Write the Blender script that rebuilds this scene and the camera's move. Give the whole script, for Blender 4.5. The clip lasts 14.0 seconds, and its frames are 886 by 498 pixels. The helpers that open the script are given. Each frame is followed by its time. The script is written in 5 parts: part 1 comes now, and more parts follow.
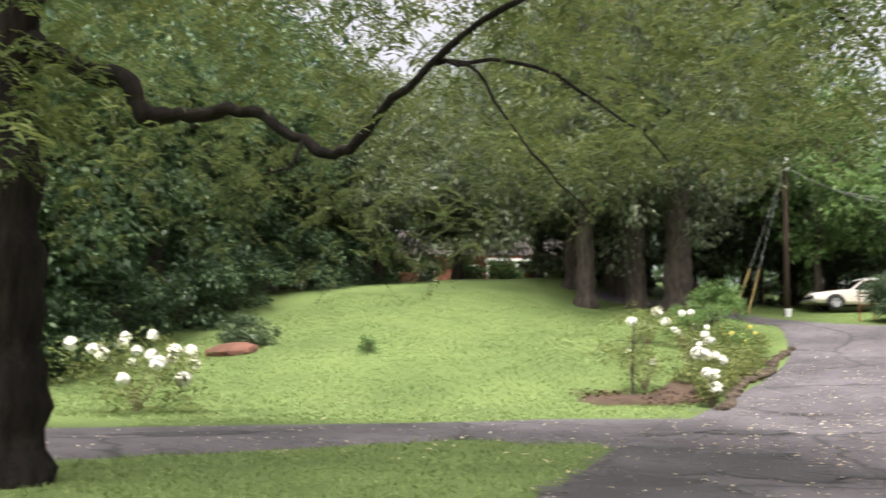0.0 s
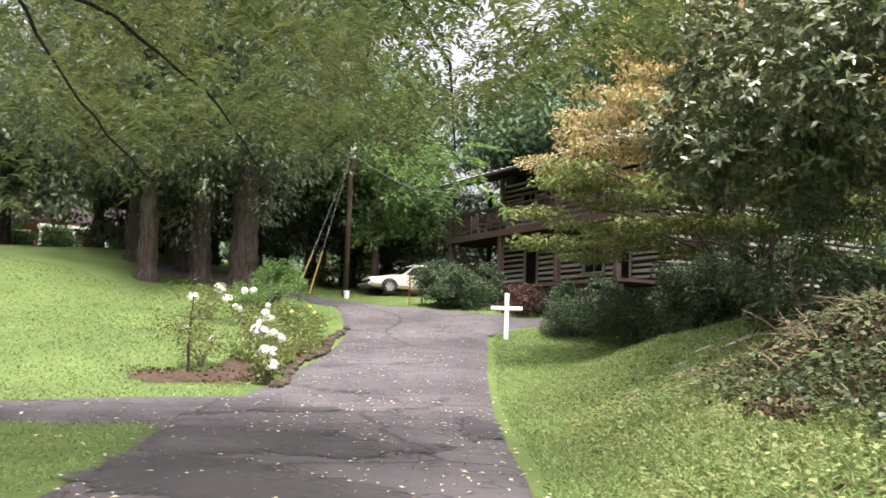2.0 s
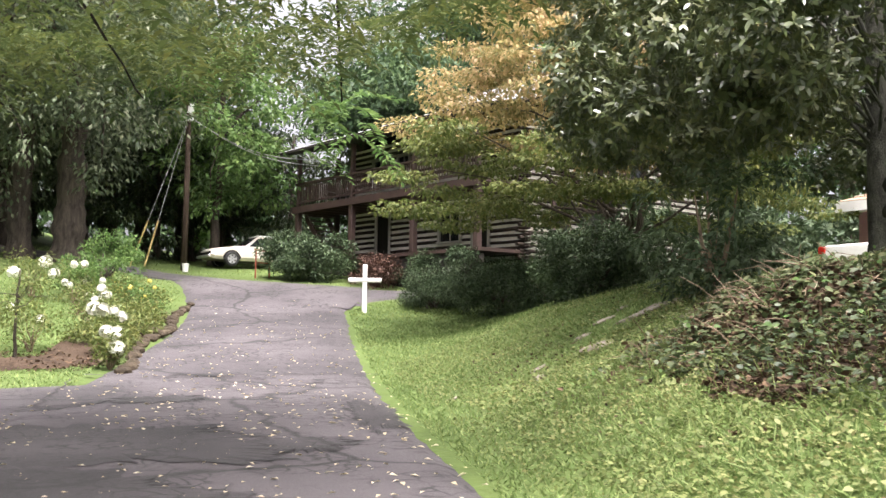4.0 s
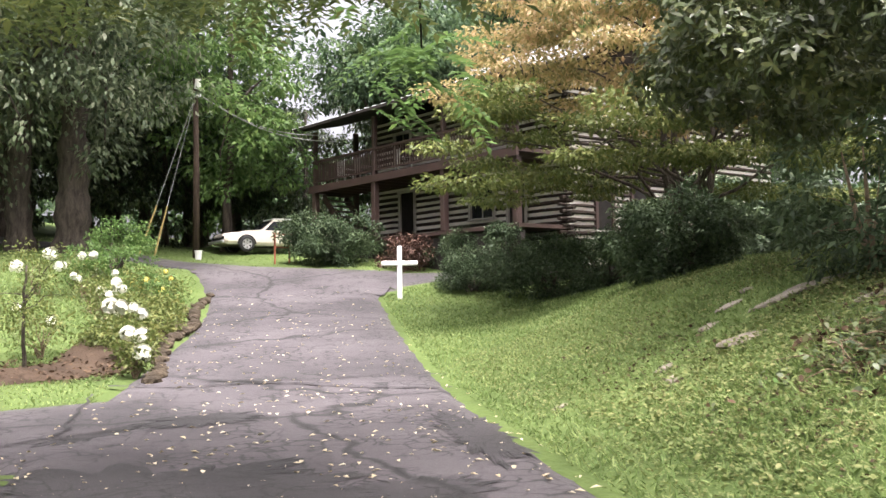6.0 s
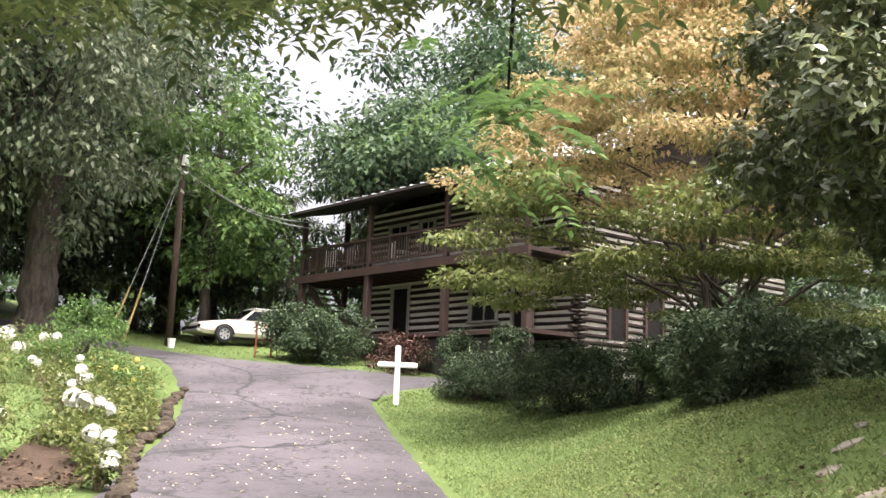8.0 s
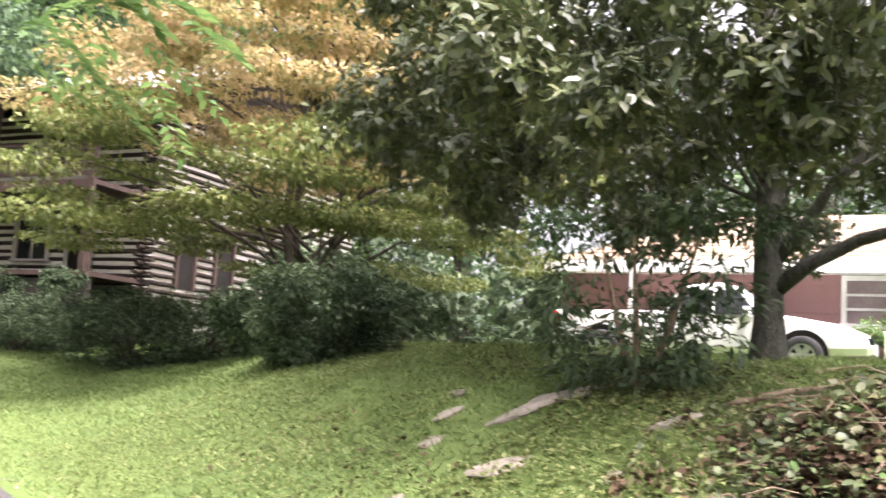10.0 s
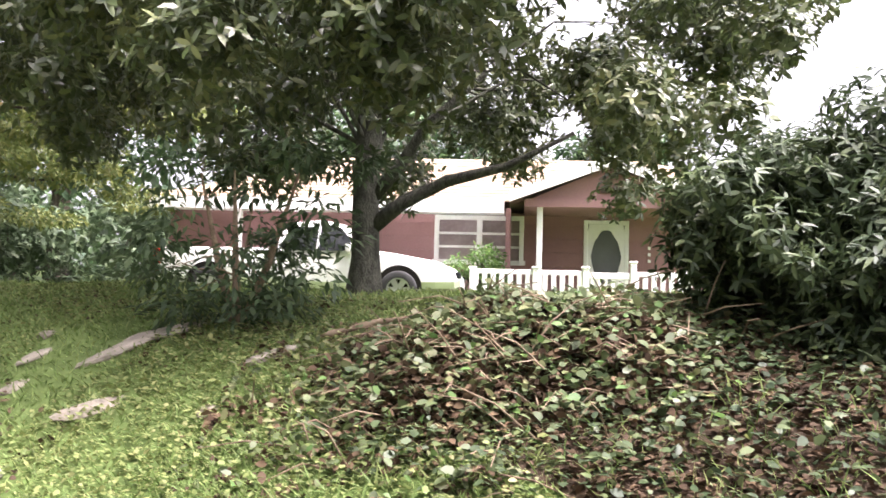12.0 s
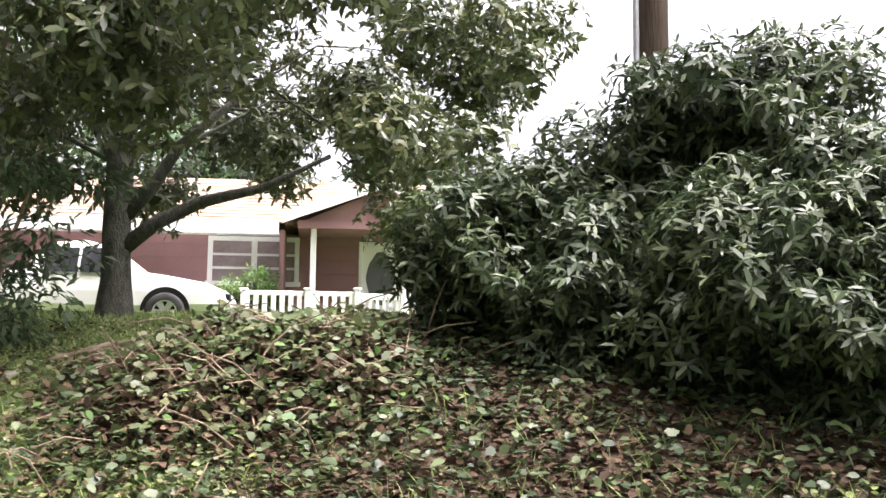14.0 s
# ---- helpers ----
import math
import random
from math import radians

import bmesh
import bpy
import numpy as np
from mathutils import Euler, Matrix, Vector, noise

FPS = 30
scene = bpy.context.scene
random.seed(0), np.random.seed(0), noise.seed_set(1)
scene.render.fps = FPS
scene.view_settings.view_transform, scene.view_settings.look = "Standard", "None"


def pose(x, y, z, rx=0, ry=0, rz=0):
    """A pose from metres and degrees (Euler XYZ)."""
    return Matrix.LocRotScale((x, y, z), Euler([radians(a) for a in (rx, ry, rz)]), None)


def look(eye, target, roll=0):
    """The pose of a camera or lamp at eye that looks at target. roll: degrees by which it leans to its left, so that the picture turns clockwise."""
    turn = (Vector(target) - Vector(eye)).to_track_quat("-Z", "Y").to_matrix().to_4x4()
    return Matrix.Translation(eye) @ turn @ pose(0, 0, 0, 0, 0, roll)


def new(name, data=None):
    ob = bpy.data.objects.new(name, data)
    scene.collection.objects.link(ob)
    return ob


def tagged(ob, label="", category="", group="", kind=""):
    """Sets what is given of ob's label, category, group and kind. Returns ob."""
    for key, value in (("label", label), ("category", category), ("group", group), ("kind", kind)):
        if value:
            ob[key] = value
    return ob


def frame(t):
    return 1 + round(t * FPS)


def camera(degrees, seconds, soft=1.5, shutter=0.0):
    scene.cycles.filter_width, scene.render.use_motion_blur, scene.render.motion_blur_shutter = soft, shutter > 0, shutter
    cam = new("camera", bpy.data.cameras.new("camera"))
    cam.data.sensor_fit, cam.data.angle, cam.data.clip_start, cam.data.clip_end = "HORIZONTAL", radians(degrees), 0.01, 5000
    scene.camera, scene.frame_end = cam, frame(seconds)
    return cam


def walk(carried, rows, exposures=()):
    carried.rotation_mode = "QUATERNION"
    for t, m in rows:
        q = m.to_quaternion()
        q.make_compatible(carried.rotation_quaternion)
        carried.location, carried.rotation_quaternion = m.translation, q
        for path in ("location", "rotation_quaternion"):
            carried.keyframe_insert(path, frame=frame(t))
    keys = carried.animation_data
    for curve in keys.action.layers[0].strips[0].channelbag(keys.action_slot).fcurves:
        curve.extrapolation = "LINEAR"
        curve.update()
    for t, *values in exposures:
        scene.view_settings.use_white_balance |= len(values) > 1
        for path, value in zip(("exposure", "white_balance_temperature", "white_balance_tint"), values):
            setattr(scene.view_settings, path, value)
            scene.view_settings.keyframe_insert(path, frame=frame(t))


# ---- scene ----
cam = camera(48.3, 14.0, shutter=0.2)
PATH = [
    (0, (-0.782, 0.257, 1.43), (-0.764, 2.244, 1.653), 1.1),
    (0.5, (-0.698, 0.344, 1.387), (-0.271, 2.286, 1.606), 3.0),
    (1, (-0.696, 0.387, 1.394), (-0.075, 2.281, 1.565), -0.2),
    (1.5, (-0.669, 0.509, 1.397), (0.069, 2.363, 1.537), 1.2),
    (2, (-0.573, 0.697, 1.413), (0.276, 2.496, 1.616), 2.1),
    (2.5, (-0.56, 0.998, 1.414), (0.43, 2.73, 1.56), 1.2),
    (5, (-0.33, 4.01, 1.535), (0.845, 5.621, 1.695), 1.1),
    (5.5, (-0.188, 4.695, 1.604), (0.968, 6.323, 1.727), 1.2),
    (6, (-0.062, 5.359, 1.657), (1.096, 6.986, 1.768), -0.9),
    (6.5, (0.095, 5.956, 1.726), (1.199, 7.606, 1.967), -0.3),
    (7, (0.233, 6.583, 1.75), (1.358, 8.21, 2.045), 1.3),
    (9.5, (1.129, 9.113, 1.886), (2.68, 10.342, 2.178), 2.2),
    (10, (1.28, 9.165, 1.903), (3.046, 10.068, 2.166), 3.5),
    (10.5, (1.353, 9.117, 1.895), (3.25, 9.706, 2.128), 2.3),
    (11, (1.357, 9.086, 1.891), (3.318, 9.423, 2.097), 3.2),
    (11.5, (1.347, 9.057, 1.891), (3.32, 9.318, 2.09), 2.0),
    (12, (1.301, 9.022, 1.885), (3.286, 9.188, 2.058), 1.6),
    (12.5, (1.228, 8.959, 1.866), (3.222, 8.985, 2.012), 2.2),
    (13, (1.175, 8.845, 1.876), (3.159, 8.722, 2.096), 0.4),
    (13.5, (1.149, 8.679, 1.882), (3.124, 8.47, 2.112), -1.1),
    (14, (1.162, 8.472, 1.882), (3.136, 8.239, 2.106), 0.6),
]
walk(cam, [(t, look(eye, target, roll)) for t, eye, target, roll in PATH],
     [(0, 1.5, 6500, 16), (2.5, 1.66, 6500, 17), (5, 1.8, 6500, 18), (7, 1.7, 6500, 19), (9.5, 2.25, 6500, 22), (11, 2.52, 6420, 24), (12, 2.4, 6420, 23), (14, 2.2, 6350, 22)])

# ---- light: a bright hazy sky and a soft sun ----
world = bpy.data.worlds.new("world")
scene.world = world
world.use_nodes = True
wn = world.node_tree.nodes
sky = wn.new("ShaderNodeTexSky")
sky.sky_type = "NISHITA"
sky.sun_disc = False
sky.sun_elevation, sky.sun_rotation = radians(71), radians(195)
sky.air_density, sky.dust_density, sky.ozone_density = 0.5, 9.0, 0.5
wn["Background"].inputs["Strength"].default_value = 0.15
haze = wn.new("ShaderNodeHueSaturation")
haze.inputs["Saturation"].default_value, haze.inputs["Value"].default_value = 0.22, 1.25
world.node_tree.links.new(sky.outputs[0], haze.inputs["Color"])
world.node_tree.links.new(haze.outputs[0], wn["Background"].inputs["Color"])
sun = new("sun", bpy.data.lights.new("sun", "SUN"))
sun.data.energy, sun.data.angle, sun.data.color = 1.25, radians(20), (1.0, 0.96, 0.88)
sun.matrix_world = look((0, 0, 0), (0.10, 0.30, -0.95))

def ramp(v, keys):
    """Smooth curve through (place, height) keys."""
    xs = [k[0] for k in keys]
    ys = [k[1] for k in keys]
    if v <= xs[0]:
        return ys[0]
    if v >= xs[-1]:
        return ys[-1]
    for i in range(len(xs) - 1):
        if v <= xs[i + 1]:
            h = xs[i + 1] - xs[i]
            m = []
            for j in (i, i + 1):
                a, b = max(j - 1, 0), min(j + 1, len(xs) - 1)
                m.append((ys[b] - ys[a]) / (xs[b] - xs[a]))
            t = (v - xs[i]) / h
            return ((2 * t**3 - 3 * t**2 + 1) * ys[i] + (t**3 - 2 * t**2 + t) * h * m[0]
                    + (3 * t**2 - 2 * t**3) * ys[i + 1] + (t**3 - t**2) * h * m[1])
    return ys[-1]


def step(a, b, v):
    t = min(max((v - a) / (b - a), 0.0), 1.0)
    return t * t * (3 - 2 * t)


# The drive's straight right edge: s metres along it, q metres to its right.
EDGE = (4.3, 8.7)
ALONG = (0.443, 0.896)
RISE = [(-40, -0.3), (-10, -0.08), (-6, 0.0), (-1, 0.14), (5, 0.26), (10, 0.48), (14, 0.88), (22, 1.79), (27, 2.8), (33, 3.6), (38, 4.15), (50, 4.9), (75, 6.5), (140, 9.0)]
BANK = [(0, 0.0), (0.7, 0.1), (1.6, 0.45), (2.6, 0.93), (3.4, 1.33), (4.5, 1.7), (6, 1.98), (9, 2.1), (40, 2.2)]


def sq(x, y):
    dx, dy = x - EDGE[0], y - EDGE[1]
    return dx * ALONG[0] + dy * ALONG[1], dx * ALONG[1] - dy * ALONG[0]


def xy(s, q):
    return EDGE[0] + s * ALONG[0] + q * ALONG[1], EDGE[1] + s * ALONG[1] - q * ALONG[0]


def ground_z(x, y):
    s, q = sq(x, y)
    z = ramp(s, RISE)
    if q > 0:
        z += ramp(q, BANK) * (1 - 0.96 * step(8.5, 24, s))
        yard = step(6.5, 9.5, q) * (1 - step(9, 18, s)) * step(-25, -6, s)
        z += (2.4 - z) * yard
        z -= 0.35 * math.exp(-((q - 2.6) / 1.6) ** 2) * step(11, 15, s) * (1 - step(19, 23, s))
    else:
        z += 0.55 * step(5.5, 11, -q) * step(9, 15, s) * (1 - 0.5 * step(30, 60, -q))
        z += 1.0 * step(11, 17, -q) * step(12, 27, s) * (1 - step(24, 44, -q))
    return z


# ---- materials ----
def material(name, rough=0.7, metal=0.0):
    m = bpy.data.materials.new(name)
    m.use_nodes = True
    p = m.node_tree.nodes["Principled BSDF"]
    p.inputs["Roughness"].default_value = rough
    p.inputs["Metallic"].default_value = metal
    return m, m.node_tree.nodes, m.node_tree.links, p


def ramp_node(n, colors):
    r = n.new("ShaderNodeValToRGB")
    els = r.color_ramp.elements
    while len(els) < len(colors):
        els.new(0.5)
    for e, (at, c) in zip(els, colors):
        e.position, e.color = at, (*c, 1)
    return r


def mottled(name, c1, c2, scale=3.0, fine=40.0, rough=0.7, bump=0.2, metal=0.0, stretch=(1, 1, 1), vary=0.0, dist=0.01):
    """Two noises, coarse and fine, mix two colours and lift the surface."""
    m, n, l, p = material(name, rough, metal)
    if rough >= 0.9:
        p.inputs["Specular IOR Level"].default_value = 0.15
    tc, mp = n.new("ShaderNodeTexCoord"), n.new("ShaderNodeMapping")
    mp.inputs["Scale"].default_value = stretch
    l.new(tc.outputs["Object"], mp.inputs[0])
    a, b = n.new("ShaderNodeTexNoise"), n.new("ShaderNodeTexNoise")
    a.inputs["Scale"].default_value, b.inputs["Scale"].default_value = scale, fine
    a.inputs["Detail"].default_value, b.inputs["Detail"].default_value = 6, 4
    for t in (a, b):
        l.new(mp.outputs[0], t.inputs["Vector"])
    mix = n.new("ShaderNodeMath")
    mix.operation = "MULTIPLY_ADD"
    l.new(a.outputs[0], mix.inputs[0])
    mix.inputs[1].default_value = 0.65
    half = n.new("ShaderNodeMath")
    half.operation = "MULTIPLY"
    half.inputs[1].default_value = 0.35
    l.new(b.outputs[0], half.inputs[0])
    l.new(half.outputs[0], mix.inputs[2])
    r = ramp_node(n, [(0.32, c1), (0.68, c2)])
    l.new(mix.outputs[0], r.inputs[0])
    out = r.outputs[0]
    if vary:
        info, hsv, mul = n.new("ShaderNodeObjectInfo"), n.new("ShaderNodeHueSaturation"), n.new("ShaderNodeMapRange")
        mul.inputs[3].default_value, mul.inputs[4].default_value = 1 - vary, 1 + vary
        l.new(info.outputs["Random"], mul.inputs[0])
        l.new(mul.outputs[0], hsv.inputs["Value"])
        l.new(out, hsv.inputs["Color"])
        out = hsv.outputs[0]
    l.new(out, p.inputs["Base Color"])
    if bump:
        bp = n.new("ShaderNodeBump")
        bp.inputs["Strength"].default_value, bp.inputs["Distance"].default_value = bump, dist
        l.new(b.outputs[0], bp.inputs["Height"])
        l.new(bp.outputs[0], p.inputs["Normal"])
    return m


def leafy(name, colors, rough=0.55, through_light=0.35, spread=0.5, gloss=0.28):
    """Leaves: every leaf takes its own colour, drifting from branch to branch; light comes through."""
    m, n, l, p = material(name, rough)
    p.inputs["Specular IOR Level"].default_value = gloss
    geo, tc, no = n.new("ShaderNodeNewGeometry"), n.new("ShaderNodeTexCoord"), n.new("ShaderNodeTexNoise")
    no.inputs["Scale"].default_value, no.inputs["Detail"].default_value = spread, 3
    l.new(tc.outputs["Object"], no.inputs["Vector"])
    mx = n.new("ShaderNodeMix")
    mx.inputs[0].default_value = 0.55
    l.new(geo.outputs["Random Per Island"], mx.inputs[2])
    l.new(no.outputs[0], mx.inputs[3])
    r = ramp_node(n, colors)
    l.new(mx.outputs[0], r.inputs[0])
    l.new(r.outputs[0], p.inputs["Base Color"])
    tr, ms = n.new("ShaderNodeBsdfTranslucent"), n.new("ShaderNodeMixShader")
    l.new(r.outputs[0], tr.inputs[0])
    ms.inputs[0].default_value = through_light
    l.new(p.outputs[0], ms.inputs[1])
    l.new(tr.outputs[0], ms.inputs[2])
    l.new(ms.outputs[0], n["Material Output"].inputs[0])
    return m


def asphalt_material(name, tones):
    m, n, l, p = material(name, 0.85)
    tc = n.new("ShaderNodeTexCoord")
    big, fine, warp = n.new("ShaderNodeTexNoise"), n.new("ShaderNodeTexNoise"), n.new("ShaderNodeTexNoise")
    big.inputs["Scale"].default_value, fine.inputs["Scale"].default_value, warp.inputs["Scale"].default_value = 0.45, 70, 1.6
    big.inputs["Detail"].default_value = 7
    vo = n.new("ShaderNodeTexVoronoi")
    vo.feature = "DISTANCE_TO_EDGE"
    vo.inputs["Scale"].default_value = 7.5
    vo2 = n.new("ShaderNodeTexVoronoi")
    vo2.feature = "DISTANCE_TO_EDGE"
    vo2.inputs["Scale"].default_value = 0.27
    add = n.new("ShaderNodeMix")
    add.data_type = "VECTOR"
    add.inputs[0].default_value = 0.4
    for t in (big, fine, warp):
        l.new(tc.outputs["Object"], t.inputs["Vector"])
    l.new(tc.outputs["Object"], add.inputs[4])
    l.new(warp.outputs["Color"], add.inputs[5])
    l.new(add.outputs[1], vo.inputs["Vector"])
    l.new(add.outputs[1], vo2.inputs["Vector"])
    base = ramp_node(n, tones)
    l.new(big.outputs[0], base.inputs[0])
    grit = ramp_node(n, [(0.35, (0.75, 0.75, 0.75)), (0.7, (1.2, 1.2, 1.2))])
    l.new(fine.outputs[0], grit.inputs[0])
    mul = n.new("ShaderNodeMix")
    mul.data_type, mul.blend_type = "RGBA", "MULTIPLY"
    mul.inputs[0].default_value = 1.0
    l.new(base.outputs[0], mul.inputs[6])
    l.new(grit.outputs[0], mul.inputs[7])
    crack = ramp_node(n, [(0.0, (1, 1, 1)), (0.04, (0.75, 0.75, 0.75)), (0.10, (0, 0, 0))])
    crack2 = ramp_node(n, [(0.0, (1, 1, 1)), (0.006, (0.8, 0.8, 0.8)), (0.014, (0, 0, 0))])
    l.new(vo.outputs["Distance"], crack.inputs[0])
    l.new(vo2.outputs["Distance"], crack2.inputs[0])
    gate = ramp_node(n, [(0.44, (1, 1, 1)), (0.56, (0, 0, 0))])
    l.new(warp.outputs[0], gate.inputs[0])
    both = n.new("ShaderNodeMath")
    both.operation = "MULTIPLY"
    l.new(crack.outputs[0], both.inputs[0])
    l.new(gate.outputs[0], both.inputs[1])
    top = n.new("ShaderNodeMath")
    top.operation = "MAXIMUM"
    l.new(both.outputs[0], top.inputs[0])
    l.new(crack2.outputs[0], top.inputs[1])
    dark = n.new("ShaderNodeMix")
    dark.data_type = "RGBA"
    dark.inputs[7].default_value = (0.011, 0.0105, 0.010, 1)
    k = n.new("ShaderNodeMath")
    k.operation = "MULTIPLY"
    k.inputs[1].default_value = 0.95
    l.new(top.outputs[0], k.inputs[0])
    l.new(k.outputs[0], dark.inputs[0])
    l.new(mul.outputs[2], dark.inputs[6])
    l.new(dark.outputs[2], p.inputs["Base Color"])
    bp = n.new("ShaderNodeBump")
    bp.inputs["Strength"].default_value, bp.inputs["Distance"].default_value = 0.4, 0.01
    l.new(fine.outputs[0], bp.inputs["Height"])
    l.new(bp.outputs[0], p.inputs["Normal"])
    return m


GRASS = mottled("grass_soil", (0.0499, 0.0781, 0.0220), (0.1078, 0.1496, 0.0451), 0.35, 9, 0.9, 0.6, dist=0.04)
BLADE = leafy("grass_blades", [(0.2, (0.078, 0.122, 0.036)), (0.5, (0.160, 0.235, 0.075)), (0.8, (0.285, 0.328, 0.135)), (0.97, (0.42, 0.36, 0.20))], 0.6, 0.38, 0.6)
WEED = leafy("weed_leaves", [(0.2, (0.0945, 0.1228, 0.0421)), (0.55, (0.1714, 0.2073, 0.0694)), (0.9, (0.3088, 0.2906, 0.1389))], 0.55, 0.35, 0.8)
ASPHALT = asphalt_material("asphalt", [(0.30, (0.036, 0.032, 0.034)), (0.44, (0.060, 0.053, 0.056)), (0.64, (0.088, 0.078, 0.082))])
PATCH = asphalt_material("asphalt_patch", [(0.34, (0.018, 0.0165, 0.017)), (0.5, (0.031, 0.028, 0.029)), (0.66, (0.052, 0.047, 0.049))])
BARK = mottled("bark", (0.0253, 0.0213, 0.0173), (0.1165, 0.0962, 0.0790), 4, 22, 0.95, 1.0, stretch=(2.2, 2.2, 0.35), dist=0.05)
LICHENBARK = mottled("lichened_bark", (0.022, 0.022, 0.018), (0.105, 0.105, 0.085), 7, 30, 0.95, 0.9, stretch=(1.4, 1.4, 0.8), dist=0.03)
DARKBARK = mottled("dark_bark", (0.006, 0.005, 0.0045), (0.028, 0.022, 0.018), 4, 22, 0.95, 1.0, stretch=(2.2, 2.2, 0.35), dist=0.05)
TWIG = mottled("twig", (0.09, 0.065, 0.045), (0.28, 0.21, 0.15), 6, 40, 0.9, 0.4)
WALNUT = leafy("walnut_leaves", [(0.2, (0.0393, 0.0626, 0.0199)), (0.55, (0.0852, 0.1126, 0.0343)), (0.9, (0.1835, 0.1811, 0.0559))], 0.5, 0.45)
MAPLE = leafy("grey_green_leaves", [(0.2, (0.052, 0.080, 0.046)), (0.55, (0.128, 0.162, 0.088)), (0.9, (0.255, 0.265, 0.180))], 0.5, 0.38)
WOODS = leafy("woodland_leaves", [(0.2, (0.025, 0.050, 0.027)), (0.55, (0.063, 0.110, 0.050)), (0.9, (0.146, 0.210, 0.082))], 0.55, 0.3, 0.25)
FRESH = leafy("bright_green_leaves", [(0.2, (0.054, 0.111, 0.031)), (0.55, (0.114, 0.196, 0.059)), (0.9, (0.224, 0.306, 0.092))], 0.5, 0.4, 0.4)
DOGWOOD = leafy("turning_dogwood_leaves", [(0.14, (0.125, 0.142, 0.048)), (0.37, (0.255, 0.235, 0.092)), (0.57, (0.45, 0.345, 0.165)), (0.88, (0.66, 0.46, 0.29))], 0.5, 0.42, 0.7)
DOGGREEN = leafy("green_dogwood_leaves", [(0.15, (0.058, 0.086, 0.025)), (0.5, (0.125, 0.158, 0.045)), (0.9, (0.275, 0.275, 0.095))], 0.5, 0.38, 0.45)
MAGNOLIA = leafy("glossy_magnolia_leaves", [(0.15, (0.036, 0.054, 0.023)), (0.55, (0.088, 0.112, 0.044)), (0.8, (0.165, 0.170, 0.066)), (0.97, (0.42, 0.31, 0.075))], 0.3, 0.16, 0.6, 0.5)
LAUREL = leafy("laurel_leaves", [(0.2, (0.021, 0.035, 0.018)), (0.55, (0.047, 0.069, 0.029)), (0.9, (0.130, 0.158, 0.062))], 0.45, 0.22, 0.7)
SHRUB = leafy("shrub_leaves", [(0.2, (0.028, 0.050, 0.024)), (0.55, (0.068, 0.105, 0.050)), (0.9, (0.165, 0.210, 0.108))], 0.5, 0.3, 0.8)
VINE = leafy("vine_leaves", [(0.2, (0.0427, 0.0612, 0.0258)), (0.55, (0.0915, 0.1163, 0.0502)), (0.9, (0.2129, 0.1958, 0.0973))], 0.45, 0.3, 0.9)
# Dead brown leaves, toned down to carry the shadow below the rhododendrons.
DEADLEAF = leafy("dead_leaves", [(0.2, (0.030, 0.018, 0.010)), (0.55, (0.075, 0.046, 0.026)), (0.9, (0.185, 0.128, 0.076))], 0.85, 0.1, 1.0)
PALELEAF = leafy("pale_fallen_leaves", [(0.2, (0.45, 0.36, 0.2)), (0.6, (0.6, 0.52, 0.36)), (0.9, (0.75, 0.7, 0.55))], 0.8, 0.1, 1.0)
COPPER = leafy("copper_leaves", [(0.2, (0.04, 0.022, 0.016)), (0.55, (0.09, 0.048, 0.034)), (0.9, (0.17, 0.09, 0.06))], 0.6, 0.15, 1.0)
BLOOM = mottled("white_petals", (0.62, 0.62, 0.5), (0.85, 0.85, 0.76), 9, 50, 0.6, 0.4)
YELLOW = mottled("yellow_petals", (0.4500, 0.3750, 0.0450), (0.6000, 0.5400, 0.1500), 9, 50, 0.6, 0.3)
WHITE = mottled("white_paint", (0.70, 0.70, 0.68), (0.82, 0.82, 0.80), 2, 30, 0.5, 0.08)
LOGWOOD = mottled("log_wood", (0.012, 0.0095, 0.008), (0.05, 0.038, 0.030), 1.5, 14, 0.9, 0.8, stretch=(1, 0.4, 3), vary=0.25, dist=0.02)
CHINK = mottled("lime_chinking", (0.50, 0.47, 0.42), (0.72, 0.69, 0.63), 1.2, 20, 0.95, 0.5)
BROWNPAINT = mottled("brown_paint", (0.034, 0.0195, 0.0155), (0.066, 0.038, 0.030), 2, 30, 0.65, 0.2)
GREYTRIM = mottled("weathered_trim", (0.28, 0.26, 0.23), (0.42, 0.39, 0.35), 2, 30, 0.8, 0.2)
TIN = mottled("tin_roof", (0.5, 0.5, 0.5), (0.72, 0.72, 0.72), 0.7, 20, 0.35, 0.1, metal=0.5)
DARKROOF = mottled("dark_shingle", (0.02, 0.018, 0.016), (0.06, 0.052, 0.046), 1.5, 25, 0.9, 0.6)
# Brown edging stone, a darker copy of the stone with shade in its colour.
EDGESTONE = mottled("shaded_edging_stone", (0.022, 0.018, 0.013), (0.085, 0.066, 0.045), 3, 20, 0.95, 0.9, vary=0.3, dist=0.03)
SLAB = mottled("weathered_bark_slab", (0.15, 0.13, 0.105), (0.36, 0.32, 0.27), 5, 34, 0.9, 0.6, stretch=(0.5, 2, 2))
STONE = mottled("stone", (0.12, 0.105, 0.085), (0.29, 0.255, 0.21), 2.5, 18, 0.95, 0.8, vary=0.25, dist=0.03)
PINK = mottled("pink_siding", (0.22, 0.115, 0.115), (0.29, 0.16, 0.155), 0.8, 26, 0.7, 0.15)
SHINGLE = mottled("tan_shingle", (0.22, 0.145, 0.10), (0.37, 0.275, 0.205), 1.2, 30, 0.9, 0.7)
# Near-black that paints the shade inside doorways, wheels and other openings.
DARK = mottled("shaded_interior", (0.008, 0.007, 0.006), (0.02, 0.018, 0.016), 1, 8, 0.9, 0.0)
